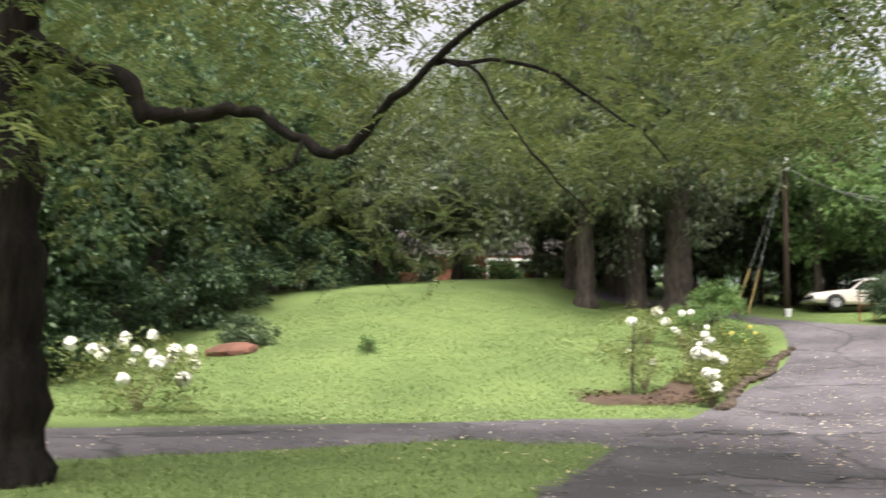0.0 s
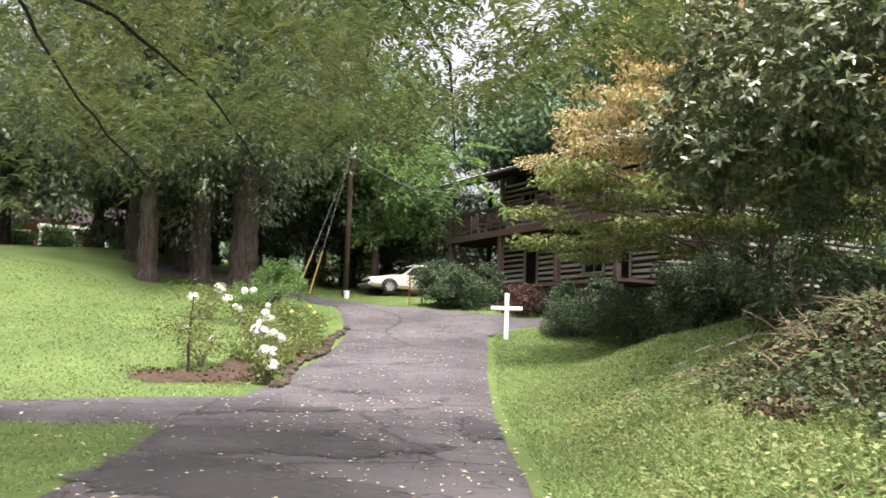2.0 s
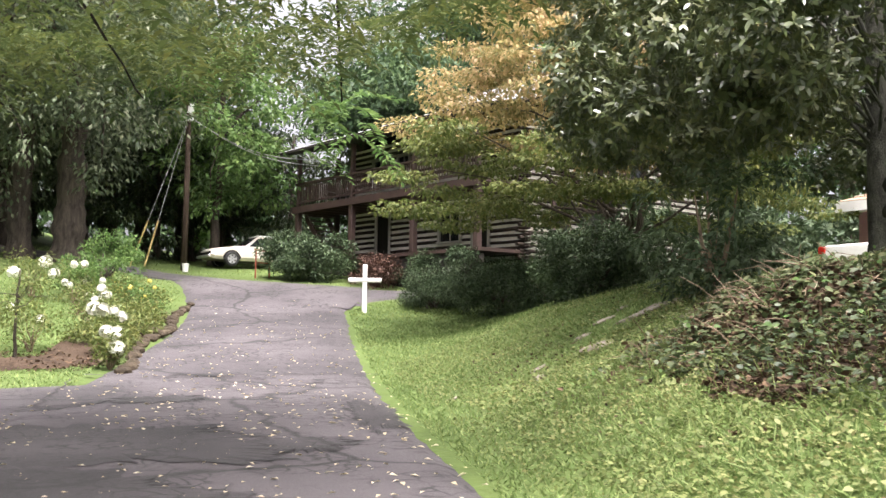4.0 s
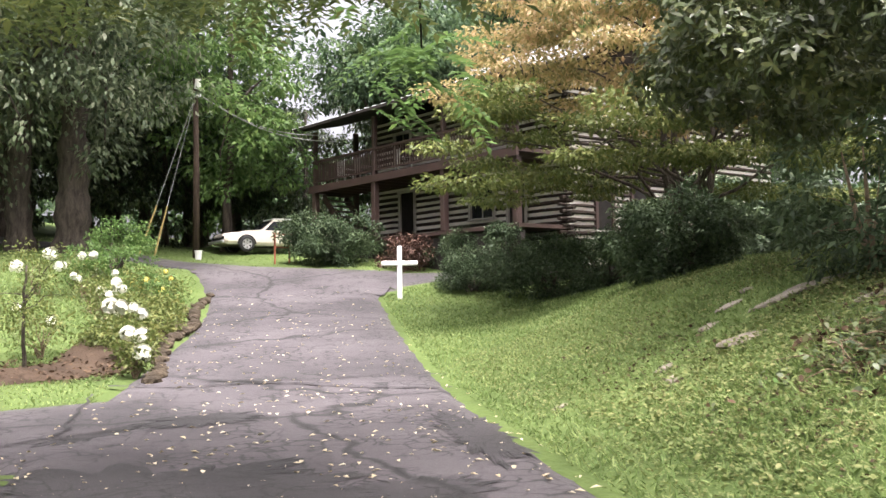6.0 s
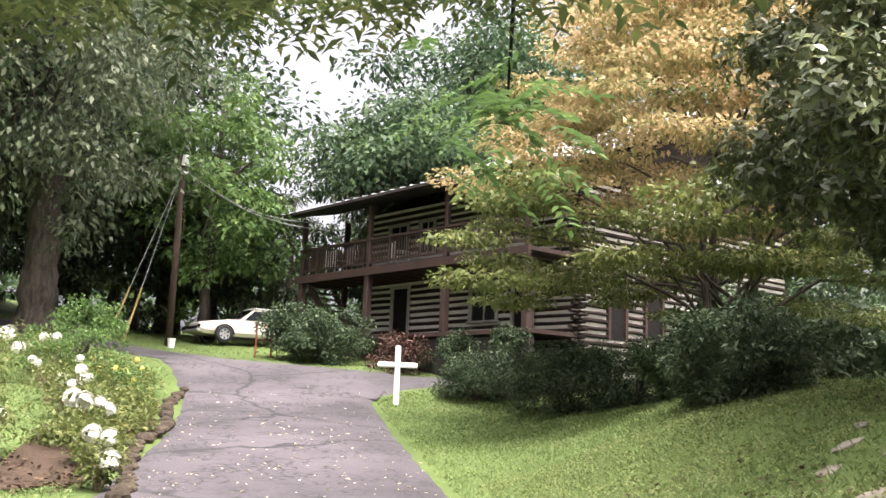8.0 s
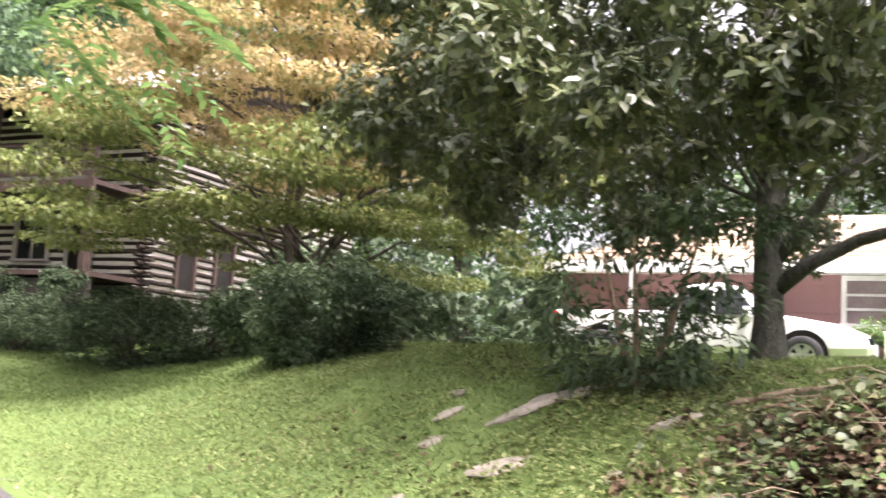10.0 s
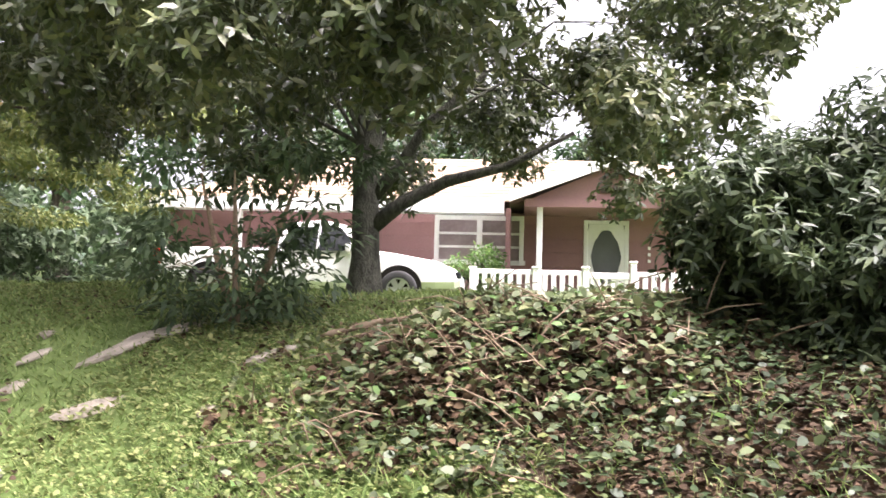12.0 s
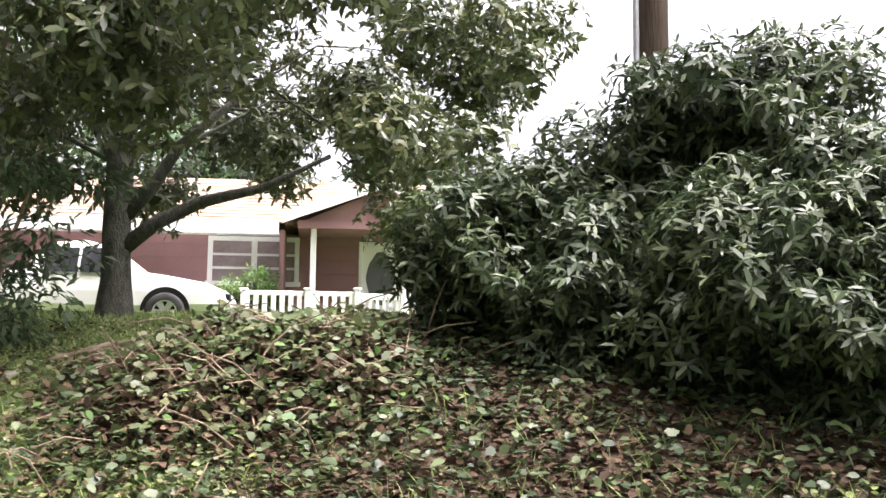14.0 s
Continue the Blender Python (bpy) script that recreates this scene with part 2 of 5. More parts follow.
RUBBER = mottled("rubber", (0.012, 0.012, 0.012), (0.03, 0.03, 0.03), 5, 50, 0.8, 0.2)
STEEL = mottled("alloy", (0.5625, 0.5625, 0.5750), (0.8125, 0.8125, 0.8250), 5, 50, 0.35, 0.05, metal=0.8)
CARPAINT = mottled("white_car_paint", (0.76, 0.76, 0.75), (0.82, 0.82, 0.81), 1, 30, 0.22, 0.0)
CREAM = mottled("cream_car_paint", (0.62, 0.56, 0.48), (0.72, 0.66, 0.58), 1, 30, 0.25, 0.0)
RED = mottled("red_lens", (0.45, 0.02, 0.015), (0.6, 0.04, 0.03), 6, 30, 0.25, 0.0)
RUST = mottled("rust_red_rail", (0.18, 0.04, 0.02), (0.32, 0.09, 0.05), 5, 40, 0.7, 0.2)
SCREEN = mottled("insect_screen", (0.07, 0.075, 0.08), (0.12, 0.125, 0.13), 2, 120, 0.6, 0.1)
MAUVEPANE = mottled("greyish_mauve_pane", (0.20, 0.15, 0.155), (0.32, 0.26, 0.265), 1.5, 12, 0.3, 0.0)
REDEARTH = mottled("red_earth", (0.05, 0.026, 0.018), (0.15, 0.075, 0.05), 2.5, 16, 0.95, 0.8, dist=0.03)
SOIL = mottled("bare_soil", (0.0275, 0.0190, 0.0130), (0.0800, 0.0550, 0.0375), 1.5, 14, 0.95, 0.8, dist=0.03)
POLEWOOD = mottled("creosote_pole", (0.0210, 0.0144, 0.0108), (0.0960, 0.0690, 0.0510), 3, 20, 0.9, 0.7, stretch=(3, 3, 0.2), dist=0.02)
WIRE = mottled("cable", (0.18, 0.18, 0.18), (0.3, 0.3, 0.3), 5, 50, 0.6, 0.0)
GUARD = mottled("yellow_guy_guard", (0.252, 0.189, 0.063), (0.350, 0.266, 0.098), 3, 30, 0.6, 0.1)
BRICKRED = mottled("red_brick", (0.16, 0.055, 0.04), (0.28, 0.11, 0.08), 2, 20, 0.9, 0.4)
GLASSM, _n, _l, _p = material("window_glass", 0.06)
_p.inputs["Base Color"].default_value = (0.02, 0.022, 0.024, 1)
_p.inputs["Specular IOR Level"].default_value = 0.6


# ---- building tools ----
def bent(pts, n=5, wobble=0.0, seed=1):
    """A rounded line through points of space, slightly gnarled."""
    g = random.Random(seed)
    out = []
    for i in range(len(pts) - 1):
        p0, p1, p2, p3 = (Vector(pts[max(0, min(len(pts) - 1, i + k))]) for k in (-1, 0, 1, 2))
        for j in range(n):
            t = j / n
            p = 0.5 * (2 * p1 + (p2 - p0) * t + (2 * p0 - 5 * p1 + 4 * p2 - p3) * t * t + (3 * p1 - p0 - 3 * p2 + p3) * t**3)
            out.append(p + Vector((g.uniform(-1, 1), g.uniform(-1, 1), g.uniform(-1, 1))) * wobble)
    return out + [Vector(pts[-1])]


def spread_radii(radii, n=5, seed=1):
    g = random.Random(seed)
    out = []
    for a, b in zip(radii, radii[1:]):
        out += [(a + (b - a) * j / n) * g.uniform(0.86, 1.16) for j in range(n)]
    return out + [radii[-1]]


class Geo:
    """Vertices and faces of one mesh."""

    def __init__(self):
        self.v, self.f = [], []

    def quads(self, verts, faces):
        k = len(self.v)
        self.v += [tuple(p) for p in verts]
        self.f += [tuple(i + k for i in q) for q in faces]
        return self

    def box(self, x0, y0, z0, x1, y1, z1, bev=0.0):
        if bev:
            b = bev
            ring = lambda z, i: [(x0 + i + b, y0 + i, z), (x1 - i - b, y0 + i, z), (x1 - i, y0 + i + b, z), (x1 - i, y1 - i - b, z),
                                 (x1 - i - b, y1 - i, z), (x0 + i + b, y1 - i, z), (x0 + i, y1 - i - b, z), (x0 + i, y0 + i + b, z)]
            rings = [ring(z0, b * 0.6), ring(z0 + b, 0), ring(z1 - b, 0), ring(z1, b * 0.6)]
            fs = [tuple(range(7, -1, -1)), tuple(range(24, 32))]
            for r in range(3):
                for i in range(8):
                    j = (i + 1) % 8
                    fs.append((r * 8 + i, r * 8 + j, r * 8 + 8 + j, r * 8 + 8 + i))
            return self.quads(sum(rings, []), fs)
        return self.quads([(x0, y0, z0), (x1, y0, z0), (x1, y1, z0), (x0, y1, z0), (x0, y0, z1), (x1, y0, z1), (x1, y1, z1), (x0, y1, z1)],
                          [(3, 2, 1, 0), (4, 5, 6, 7), (0, 1, 5, 4), (1, 2, 6, 5), (2, 3, 7, 6), (3, 0, 4, 7)])

    def tube(self, pts, radii, sides=8, cap=True, rough=0.0):
        pts = [Vector(p) for p in pts]
        vs, fs = [], []
        for i, p in enumerate(pts):
            d = (pts[min(i + 1, len(pts) - 1)] - pts[max(i - 1, 0)]).normalized()
            u = d.cross(Vector((0.31, 0.95, 0.02))).normalized() if abs(d.y) < 0.9 else d.cross(Vector((1, 0, 0))).normalized()
            w = d.cross(u)
            for k in range(sides):
                a = 2 * math.pi * k / sides
                k_r = 1 + rough * (noise.noise(Vector((math.cos(a) * 4.5, math.sin(a) * 4.5, i * 0.35))) + 0.6 * noise.noise(Vector((math.cos(a) * 11, math.sin(a) * 11, i * 0.5)))) if rough else 1
                vs.append(p + (u * math.cos(a) + w * math.sin(a)) * radii[i] * k_r)
        for i in range(len(pts) - 1):
            for k in range(sides):
                j = (k + 1) % sides
                fs.append((i * sides + k, i * sides + j, (i + 1) * sides + j, (i + 1) * sides + k))
        if cap:
            fs += [tuple(range(sides - 1, -1, -1)), tuple(range((len(pts) - 1) * sides, len(pts) * sides))]
        return self.quads(vs, fs)

    def prism(self, outline, axis, a, b):
        """A flat outline (two coordinates a point) drawn out along x, y or z from a to b."""
        def put(p, h):
            return {"x": (h, p[0], p[1]), "y": (p[0], h, p[1]), "z": (p[0], p[1], h)}[axis]
        k = len(outline)
        vs = [put(p, a) for p in outline] + [put(p, b) for p in outline]
        fs = [tuple(range(k)), tuple(range(2 * k - 1, k - 1, -1))] + [(i, i + k, (i + 1) % k + k, (i + 1) % k) for i in range(k)]
        return self.quads(vs, fs)

    def mesh(self, name):
        me = bpy.data.meshes.new(name)
        me.from_pydata(self.v, [], self.f)
        me.update()
        return me


def thing(name, place, label, category, turn=0.0, group="", kind=""):
    ob = new(name)
    ob.matrix_world = pose(*place, 0, 0, turn)
    return tagged(ob, label, category, group, kind)


def part(name, geo, mat, parent=None, label="", smooth=False):
    me = geo if isinstance(geo, bpy.types.Mesh) else geo.mesh(name)
    if mat and not me.materials:
        me.materials.append(mat)
    if smooth:
        me.polygons.foreach_set("use_smooth", [True] * len(me.polygons))
    ob = new(name, me)
    ob.parent = parent
    return tagged(ob, label)


rng = np.random.default_rng(7)


def leaf_mesh(name, at, heading, up, length, width, mat, fold=0.18, oval=False):
    """One folded leaf for each row: base, sides and tip; an oval leaf has two corners more."""
    n = len(at)
    heading = heading / (np.linalg.norm(heading, axis=1, keepdims=True) + 1e-9)
    side = np.cross(heading, up)
    side /= np.linalg.norm(side, axis=1, keepdims=True) + 1e-9
    nor = np.cross(side, heading)
    L, W = np.asarray(length).reshape(-1, 1), np.asarray(width).reshape(-1, 1)
    mid = at + heading * L * 0.45
    v = np.stack([at, mid + side * W * 0.5 + nor * W * fold, at + heading * L - nor * L * 0.12, mid - side * W * 0.5 + nor * W * fold], 1)
    if oval:
        low, far = at + heading * L * 0.28, at + heading * L * 0.7 - nor * L * 0.05
        v = np.stack([at, low + side * W * 0.46 + nor * W * fold, far + side * W * 0.42 + nor * W * fold, at + heading * L - nor * L * 0.14,
                      far - side * W * 0.42 + nor * W * fold, low - side * W * 0.46 + nor * W * fold], 1)
    k = v.shape[1]
    me = bpy.data.meshes.new(name)
    me.vertices.add(k * n)
    me.vertices.foreach_set("co", v.astype(np.float32).ravel())
    me.loops.add(k * n)
    me.loops.foreach_set("vertex_index", np.arange(k * n, dtype=np.int32))
    me.polygons.add(n)
    me.polygons.foreach_set("loop_start", np.arange(0, k * n, k, dtype=np.int32))
    me.update(calc_edges=True)
    me.materials.append(mat)
    return me


def crown_leaves(name, clumps, count, size, mat, aspect=0.45, flat=0.5, droop=0.3):
    """Leaves round clump centres; clumps: rows x, y, z, radius. flat: height of a clump over its width."""
    c = np.array(clumps)
    w = c[:, 3] ** 2
    pick = rng.choice(len(c), count, p=w / w.sum())
    d = rng.normal(size=(count, 3))
    d /= np.linalg.norm(d, axis=1, keepdims=True)
    r = rng.random((count, 1)) ** 0.45
    off = d * r * c[pick, 3:4] * np.array([1, 1, flat])
    at = c[pick, :3] + off
    heading = d * np.array([1, 1, 0.5]) + rng.normal(size=(count, 3)) * 0.6
    heading[:, 2] -= droop
    up = np.array([0, 0, 1.0]) + rng.normal(size=(count, 3)) * 0.45
    ln = size * (0.65 + 0.7 * rng.random(count))
    return leaf_mesh(name, at, heading, up, ln, ln * aspect, mat)


def clumps_in(centre, radii, number, clump, shell=0.55, low=-1.0, seed=1):
    """Clump places in an ellipsoid, most of them near its skin, uneven."""
    g = np.random.default_rng(seed)
    out = []
    while len(out) < number:
        d = g.normal(size=3)
        d /= np.linalg.norm(d)
        if d[2] < low:
            continue
        r = shell + (1.05 - shell) * g.random() ** 0.7
        r *= 0.86 + 0.28 * g.random()
        out.append((centre[0] + d[0] * r * radii[0], centre[1] + d[1] * r * radii[1], centre[2] + d[2] * r * radii[2], clump * (0.6 + 0.8 * g.random())))
    return out


def limbs(geo, start, clumps, number, radius, seed=1, sag=0.0):
    g = random.Random(seed)
    for c in g.sample(clumps, min(number, len(clumps))):
        a, b = Vector(start), Vector(c[:3])
        a = a + Vector((0, 0, g.uniform(-0.1, 0.25) * (b - a).length))
        pts = []
        for i in range(6):
            t = i / 5
            p = a.lerp(b, t)
            p.z += math.sin(t * math.pi) * 0.12 * (b - a).length - sag * t * t
            if 0 < i < 5:
                p += Vector((g.uniform(-1, 1), g.uniform(-1, 1), g.uniform(-1, 1))) * 0.05 * (b - a).length
            pts.append(p)
        geo.tube(pts, [radius * (1 - 0.86 * i / 5) for i in range(6)], 6, False)


def trunk_tube(geo, base, top, r0, r1, lean=0.15, seed=1, sides=12, rough=0.0):
    g = random.Random(seed)
    a, b = Vector(base), Vector(top)
    pts, rs = [a - Vector((0, 0, 0.3))], [r0 * 1.45]
    for i in range(9):
        t = i / 8
        p = a.lerp(b, t) + Vector((g.uniform(-1, 1), g.uniform(-1, 1), 0)) * lean * min(t * 3, 1)
        pts.append(p)
        rs.append((r0 + (r1 - r0) * t) * (1 + 0.3 * math.exp(-t * 14)))
    if rough:
        pts, rs = bent(pts, 6), spread_radii(rs, 6)
    geo.tube(pts, rs, sides, True, rough)


def tree(name, x, y, label, category, trunk_h, r0, crown_c, crown_r, number, clump, count, size, mat, bark, seed=1, aspect=0.5, flat=0.55,
         droop=0.3, shell=0.5, low=-1.0, limb_n=14, lean=0.12, r1=None, group=""):
    """A tree: trunk with limbs, and a crown of leaves. crown_c is measured from the trunk's foot."""
    z = ground_z(x, y)
    ob = thing(name, (x, y, z), label, category, group=group)
    cl = clumps_in(crown_c, crown_r, number, clump, shell, low, seed)
    g = Geo()
    trunk_tube(g, (0, 0, 0), (crown_c[0] * 0.4, crown_c[1] * 0.4, trunk_h), r0, r1 or r0 * 0.45, lean, seed, *((24, 0.13) if r0 > 0.3 else (12, 0.0)))
    limbs(g, (crown_c[0] * 0.2, crown_c[1] * 0.2, trunk_h * 0.62), cl, limb_n, r0 * 0.32, seed)
    part("trunk", g, bark, ob, smooth=True)
    part("crown", crown_leaves("crown", cl, count, size, mat, aspect, flat, droop), None, ob)
    return ob


# ---- the ground ----
def inside(px, py, poly):
    hit = False
    for i in range(len(poly)):
        (ax, ay), (bx, by) = poly[i], poly[i - 1]
        if (ay > py) != (by > py) and px < (bx - ax) * (py - ay) / (by - ay) + ax:
            hit = not hit
    return hit


def smooth_line(pts, n=6):
    """A curve through points of the plan."""
    out = []
    for i in range(len(pts) - 1):
        p0, p1, p2, p3 = (Vector(pts[max(0, min(len(pts) - 1, i + k))]) for k in (-1, 0, 1, 2))
        for j in range(n):
            t = j / n
            out.append(0.5 * (2 * p1 + (p2 - p0) * t + (2 * p0 - 5 * p1 + 4 * p2 - p3) * t * t + (3 * p1 - p0 - 3 * p2 + p3) * t**3))
    out.append(Vector(pts[-1]))
    return [(p.x, p.y) for p in out]


# Right and left edges of the drive, then of the lane that leaves it, in the plan.
RIGHT = smooth_line([xy(-30, 0), xy(-12, 0), xy(0, 0.05), xy(7, 0), xy(14, 0.05), xy(20, 0.2), xy(23, 0.5), xy(24.6, 2.2), xy(25.2, 6.0)])
LEFT = smooth_line([xy(-30, -4.2), xy(-12, -4.2), xy(-1, -4.3), xy(5, -5.0), xy(10.5, -4.9), xy(16, -4.5), xy(21, -4.5), xy(25, -5.0), xy(27.5, -5.6)])
FAR_END = smooth_line([xy(26.2, 6.0), xy(26.0, 2.0), xy(26.8, -1.5), xy(29.0, -4.5), xy(32.0, -8.5), xy(34.0, -14.0)])
NEAR_END = smooth_line([xy(27.5, -5.6), xy(29.6, -9.5), xy(31.0, -14.0)])
LANE_TOP = smooth_line([xy(9.6, -3.9), (1.6, 19.0), (-0.6, 18.2), (-5.3, 17.2), (-10, 15.4), (-18, 10.5)])
LANE_LOW = smooth_line([xy(4.6, -3.9), xy(4.1, -5.2), (-1.0, 15.1), (-4.2, 12.9), (-9.0, 10.6), (-18, 5.5)])
ROAD_SHAPE = RIGHT + FAR_END + NEAR_END[::-1] + LEFT[::-1]
LANE_SHAPE = LANE_LOW + LANE_TOP[::-1]


def on_road(x, y):
    return inside(x, y, ROAD_SHAPE) or inside(x, y, LANE_SHAPE)


def rough_z(x, y):
    n = noise.noise(Vector((x * 0.35, y * 0.35, 0))) * 0.07 + noise.noise(Vector((x * 1.3, y * 1.3, 4))) * 0.03
    return ground_z(x, y) + n


def axis_steps(a, b, fine, far):
    out = [a + fine * i for i in range(int((b - a) / fine) + 1)]
    w, p = fine, out[-1]
    while p < far:
        w *= 1.35
        p += w
        out.append(p)
    w, p = fine, out[0]
    while p > -far:
        w *= 1.35
        p -= w
        out.insert(0, p)
    return out


def build_ground():
    xs, ys = axis_steps(-16, 28, 0.45, 900), axis_steps(2, 48, 0.45, 900)
    v, f = [], []
    for y in ys:
        for x in xs:
            z = rough_z(x, y)
            if all(on_road(x + i, y + j) for i, j in ((0, 0), (0.4, 0), (-0.4, 0), (0, 0.4), (0, -0.4))):
                z = ground_z(x, y) - 0.1
            elif on_road(x, y):
                z = ground_z(x, y) - 0.02
            v.append((x, y, z))
    w = len(xs)
    for j in range(len(ys) - 1):
        for i in range(w - 1):
            f.append((j * w + i, j * w + i + 1, (j + 1) * w + i + 1, (j + 1) * w + i))
    g = Geo()
    g.v, g.f = v, f
    return tagged(part("ground", g, GRASS, smooth=True), "sloping mown lawn and grassy bank with worn earth", "ground", kind="structure")


def strip(name, left, right, mat, lift, cells=14, n=90, noise_edge=0.05, label="", skirt=0.10):
    """A sheet between two lines of the plan, laid on the ground, with a broken edge."""
    def along(line, t):
        p = t * (len(line) - 1)
        i = min(int(p), len(line) - 2)
        return Vector(line[i]).lerp(Vector(line[i + 1]), p - i)
    g = Geo()
    for j in range(n + 1):
        a, b = along(left, j / n), along(right, j / n)
        e = noise.noise(Vector((j * 0.6, 3, 1))) * noise_edge
        for i in range(cells + 1):
            p = a.lerp(b, i / cells)
            if i in (0, cells):
                p += (b - a).normalized() * (e if i else -e)
            drop = skirt if i in (0, cells) else 0
            g.v.append((p.x, p.y, ground_z(p.x, p.y) + lift - drop))
    w = cells + 1
    for j in range(n):
        for i in range(cells):
            g.f.append((j * w + i, j * w + i + 1, (j + 1) * w + i + 1, (j + 1) * w + i))
    return tagged(part(name, g, mat, smooth=True), label, "driveway", kind="structure")


build_ground()
strip("road", LEFT, RIGHT[: len(RIGHT) - 10], ASPHALT, 0.03, 16, 120, 0.07, "worn grey asphalt drive with cracks and patches")
strip("road", NEAR_END, FAR_END[12:], ASPHALT, 0.028, 12, 40, 0.05, "grey asphalt drive bending away uphill")
strip("road", FAR_END[:14], RIGHT[-11:][::-1], ASPHALT, 0.026, 10, 30, 0.05, "asphalt spur in front of the log house")
strip("road", LANE_LOW, LANE_TOP, ASPHALT, 0.042, 10, 70, 0.08, "narrow cracked asphalt lane leaving the drive")
strip("road", [xy(26.6, -5.3), xy(22.6, 0.3)], [xy(28.4, -5.0), xy(26.3, 1.2)], ASPHALT, 0.04, 8, 20, 0.0, "asphalt where the drive widens", 0.0)


# ---- the pink bungalow ----
def pink_house():
    ob = thing("house", (22.5, 9.04, 2.33), "low pink lap-sided bungalow with white trim and shingle roof", "house")
    ob.scale = (0.98, 0.98, 0.98)
    wall = Geo().box(0, 0.35, -0.5, 0.2, 8.0, 2.25).box(0, -6, -0.5, 0.2, 0.35, 2.25)
    wall.box(0.2, 7.8, -0.5, 7, 8.0, 2.25).box(0.2, -6, -0.5, 7, -5.8, 2.25).box(6.8, -5.8, -0.5, 7, 7.8, 2.25)
    w = part("wall", wall, PINK, ob)
    # Lap boards, each thicker at its foot, broken at window and door.
    runs = [(1.98, 8.0), (-1.28, 0.02), (-6.0, -2.25)]
    for k in range(9):
        z = -0.4 + k * 0.3
        for a, b in runs + ([(0.02, 1.98)] if z + 0.3 < 1.18 else []) :
            g = Geo().prism([(-0.045, z), (-0.002, z), (-0.002, z + 0.3), (-0.018, z + 0.3)], "y", a, b)
            part("siding_board", g, PINK, w)
    # Picture window.
    win = part("window", Geo().box(-0.08, 0.02, 1.16, -0.01, 0.12, 2.18).box(-0.08, 1.88, 1.16, -0.01, 1.98, 2.18)
               .box(-0.08, 0.12, 2.08, -0.01, 1.88, 2.18).box(-0.1, -0.02, 1.1, -0.01, 2.02, 1.2).box(-0.075, 0.93, 1.2, -0.01, 1.05, 2.08), WHITE, ob, "white-framed picture window")
    for y0, y1 in ((0.12, 0.93), (1.05, 1.88)):
        for k in range(3):
            part("pane", Geo().box(-0.03, y0, 1.2 + k * 0.295, -0.02, y1, 1.2 + k * 0.295 + 0.29), MAUVEPANE, win)
        for k in (1, 2):
            part("glazing_bar", Geo().box(-0.07, y0, 1.17 + k * 0.295, -0.015, y1, 1.22 + k * 0.295), WHITE, win)
    # Scrolled screen door, its opening an oval.
    d = part("door", Geo().box(-0.06, -2.25, 0, -0.01, -2.16, 2.12, 0.01).box(-0.06, -1.37, 0, -0.01, -1.28, 2.12, 0.01)
             .box(-0.06, -2.16, 2.03, -0.01, -1.37, 2.12, 0.01), WHITE, ob, "white Victorian screen door with an oval opening")
    ring_in, ring_out = [], []
    for i in range(40):
        a = 2 * math.pi * i / 40
        wob = 1 + 0.035 * math.cos(4 * a) + 0.02 * math.cos(10 * a)
        ring_in.append((-1.765 + math.cos(a) * 0.31 * wob, 1.32 + math.sin(a) * 0.58 * wob))
        c, s = math.cos(a), math.sin(a)
        k = 1 / max(abs(c) / 0.395, abs(s) / 0.72)
        ring_out.append((-1.765 + c * k, 1.31 + s * k))
    g = Geo()
    for x in (-0.05, -0.02):
        g.quads([(x, *p) for p in ring_in] + [(x, *p) for p in ring_out], [(i, (i + 1) % 40, 40 + (i + 1) % 40, 40 + i) for i in range(40)])
    part("fretwork", g, WHITE, d)
    part("lower_panel", Geo().box(-0.05, -2.16, 0, -0.015, -1.37, 0.6, 0.01), WHITE, d)
    part("screen", Geo().box(-0.012, -2.16, 0.6, -0.006, -1.37, 2.03), SCREEN, d, "dark grey insect screen")
    for z in (1.5, 1.36, 1.22):
        part("number_mark", Geo().box(-0.06, -2.72, z, -0.045, -2.66, z + 0.065), WHITE, ob, "small white bar beside the door")
    # Main hipped roof with fascia and soffit.
    x0, x1, y0, y1, e, r = -0.65, 7.6, -6.6, 8.25, 2.42, 4.05
    xr = (x0 + x1) / 2
    rf = Geo().quads([(x0, y0, e), (x1, y0, e), (x1, y1, e), (x0, y1, e), (xr, y0 + 3.6, r), (xr, y1 - 3.6, r)],
                     [(3, 0, 4, 5), (1, 2, 5, 4), (0, 1, 4), (2, 3, 5)])
    roof = part("roof", rf, SHINGLE, ob, "hipped roof of tan shingles")
    for k in range(14):
        t0, t1 = k / 14, (k + 1) / 14
        za, zb = e + (r - e) * t0, e + (r - e) * t1
        xa, xb = x0 + (xr - x0) * t0, x0 + (xr - x0) * t1
        g = Geo().quads([(xa, y0 + 3.6 * t0, za + 0.03), (xa, y1 - 3.6 * t0, za + 0.03), (xb, y1 - 3.6 * t1, zb + 0.012), (xb, y0 + 3.6 * t1, zb + 0.012),
                         (xa, y0 + 3.6 * t0, za), (xa, y1 - 3.6 * t0, za)], [(0, 3, 2, 1), (4, 0, 1, 5)])
        part("shingle_course", g, SHINGLE, roof)
    part("fascia", Geo().box(x0 - 0.03, 0.45, 2.17, x0, y1, 2.43).box(x0, y1, 2.17, x1, y1 + 0.03, 2.43), WHITE, ob, "white fascia board")
    part("soffit", Geo().box(x0, 0.45, 2.2, 0.0, y1, 2.23), WHITE, ob)
    # Porch gable over the door.
    px0, a, b, top, foot = -1.95, 0.32, -3.75, 3.12, 2.36
    m = (a + b) / 2
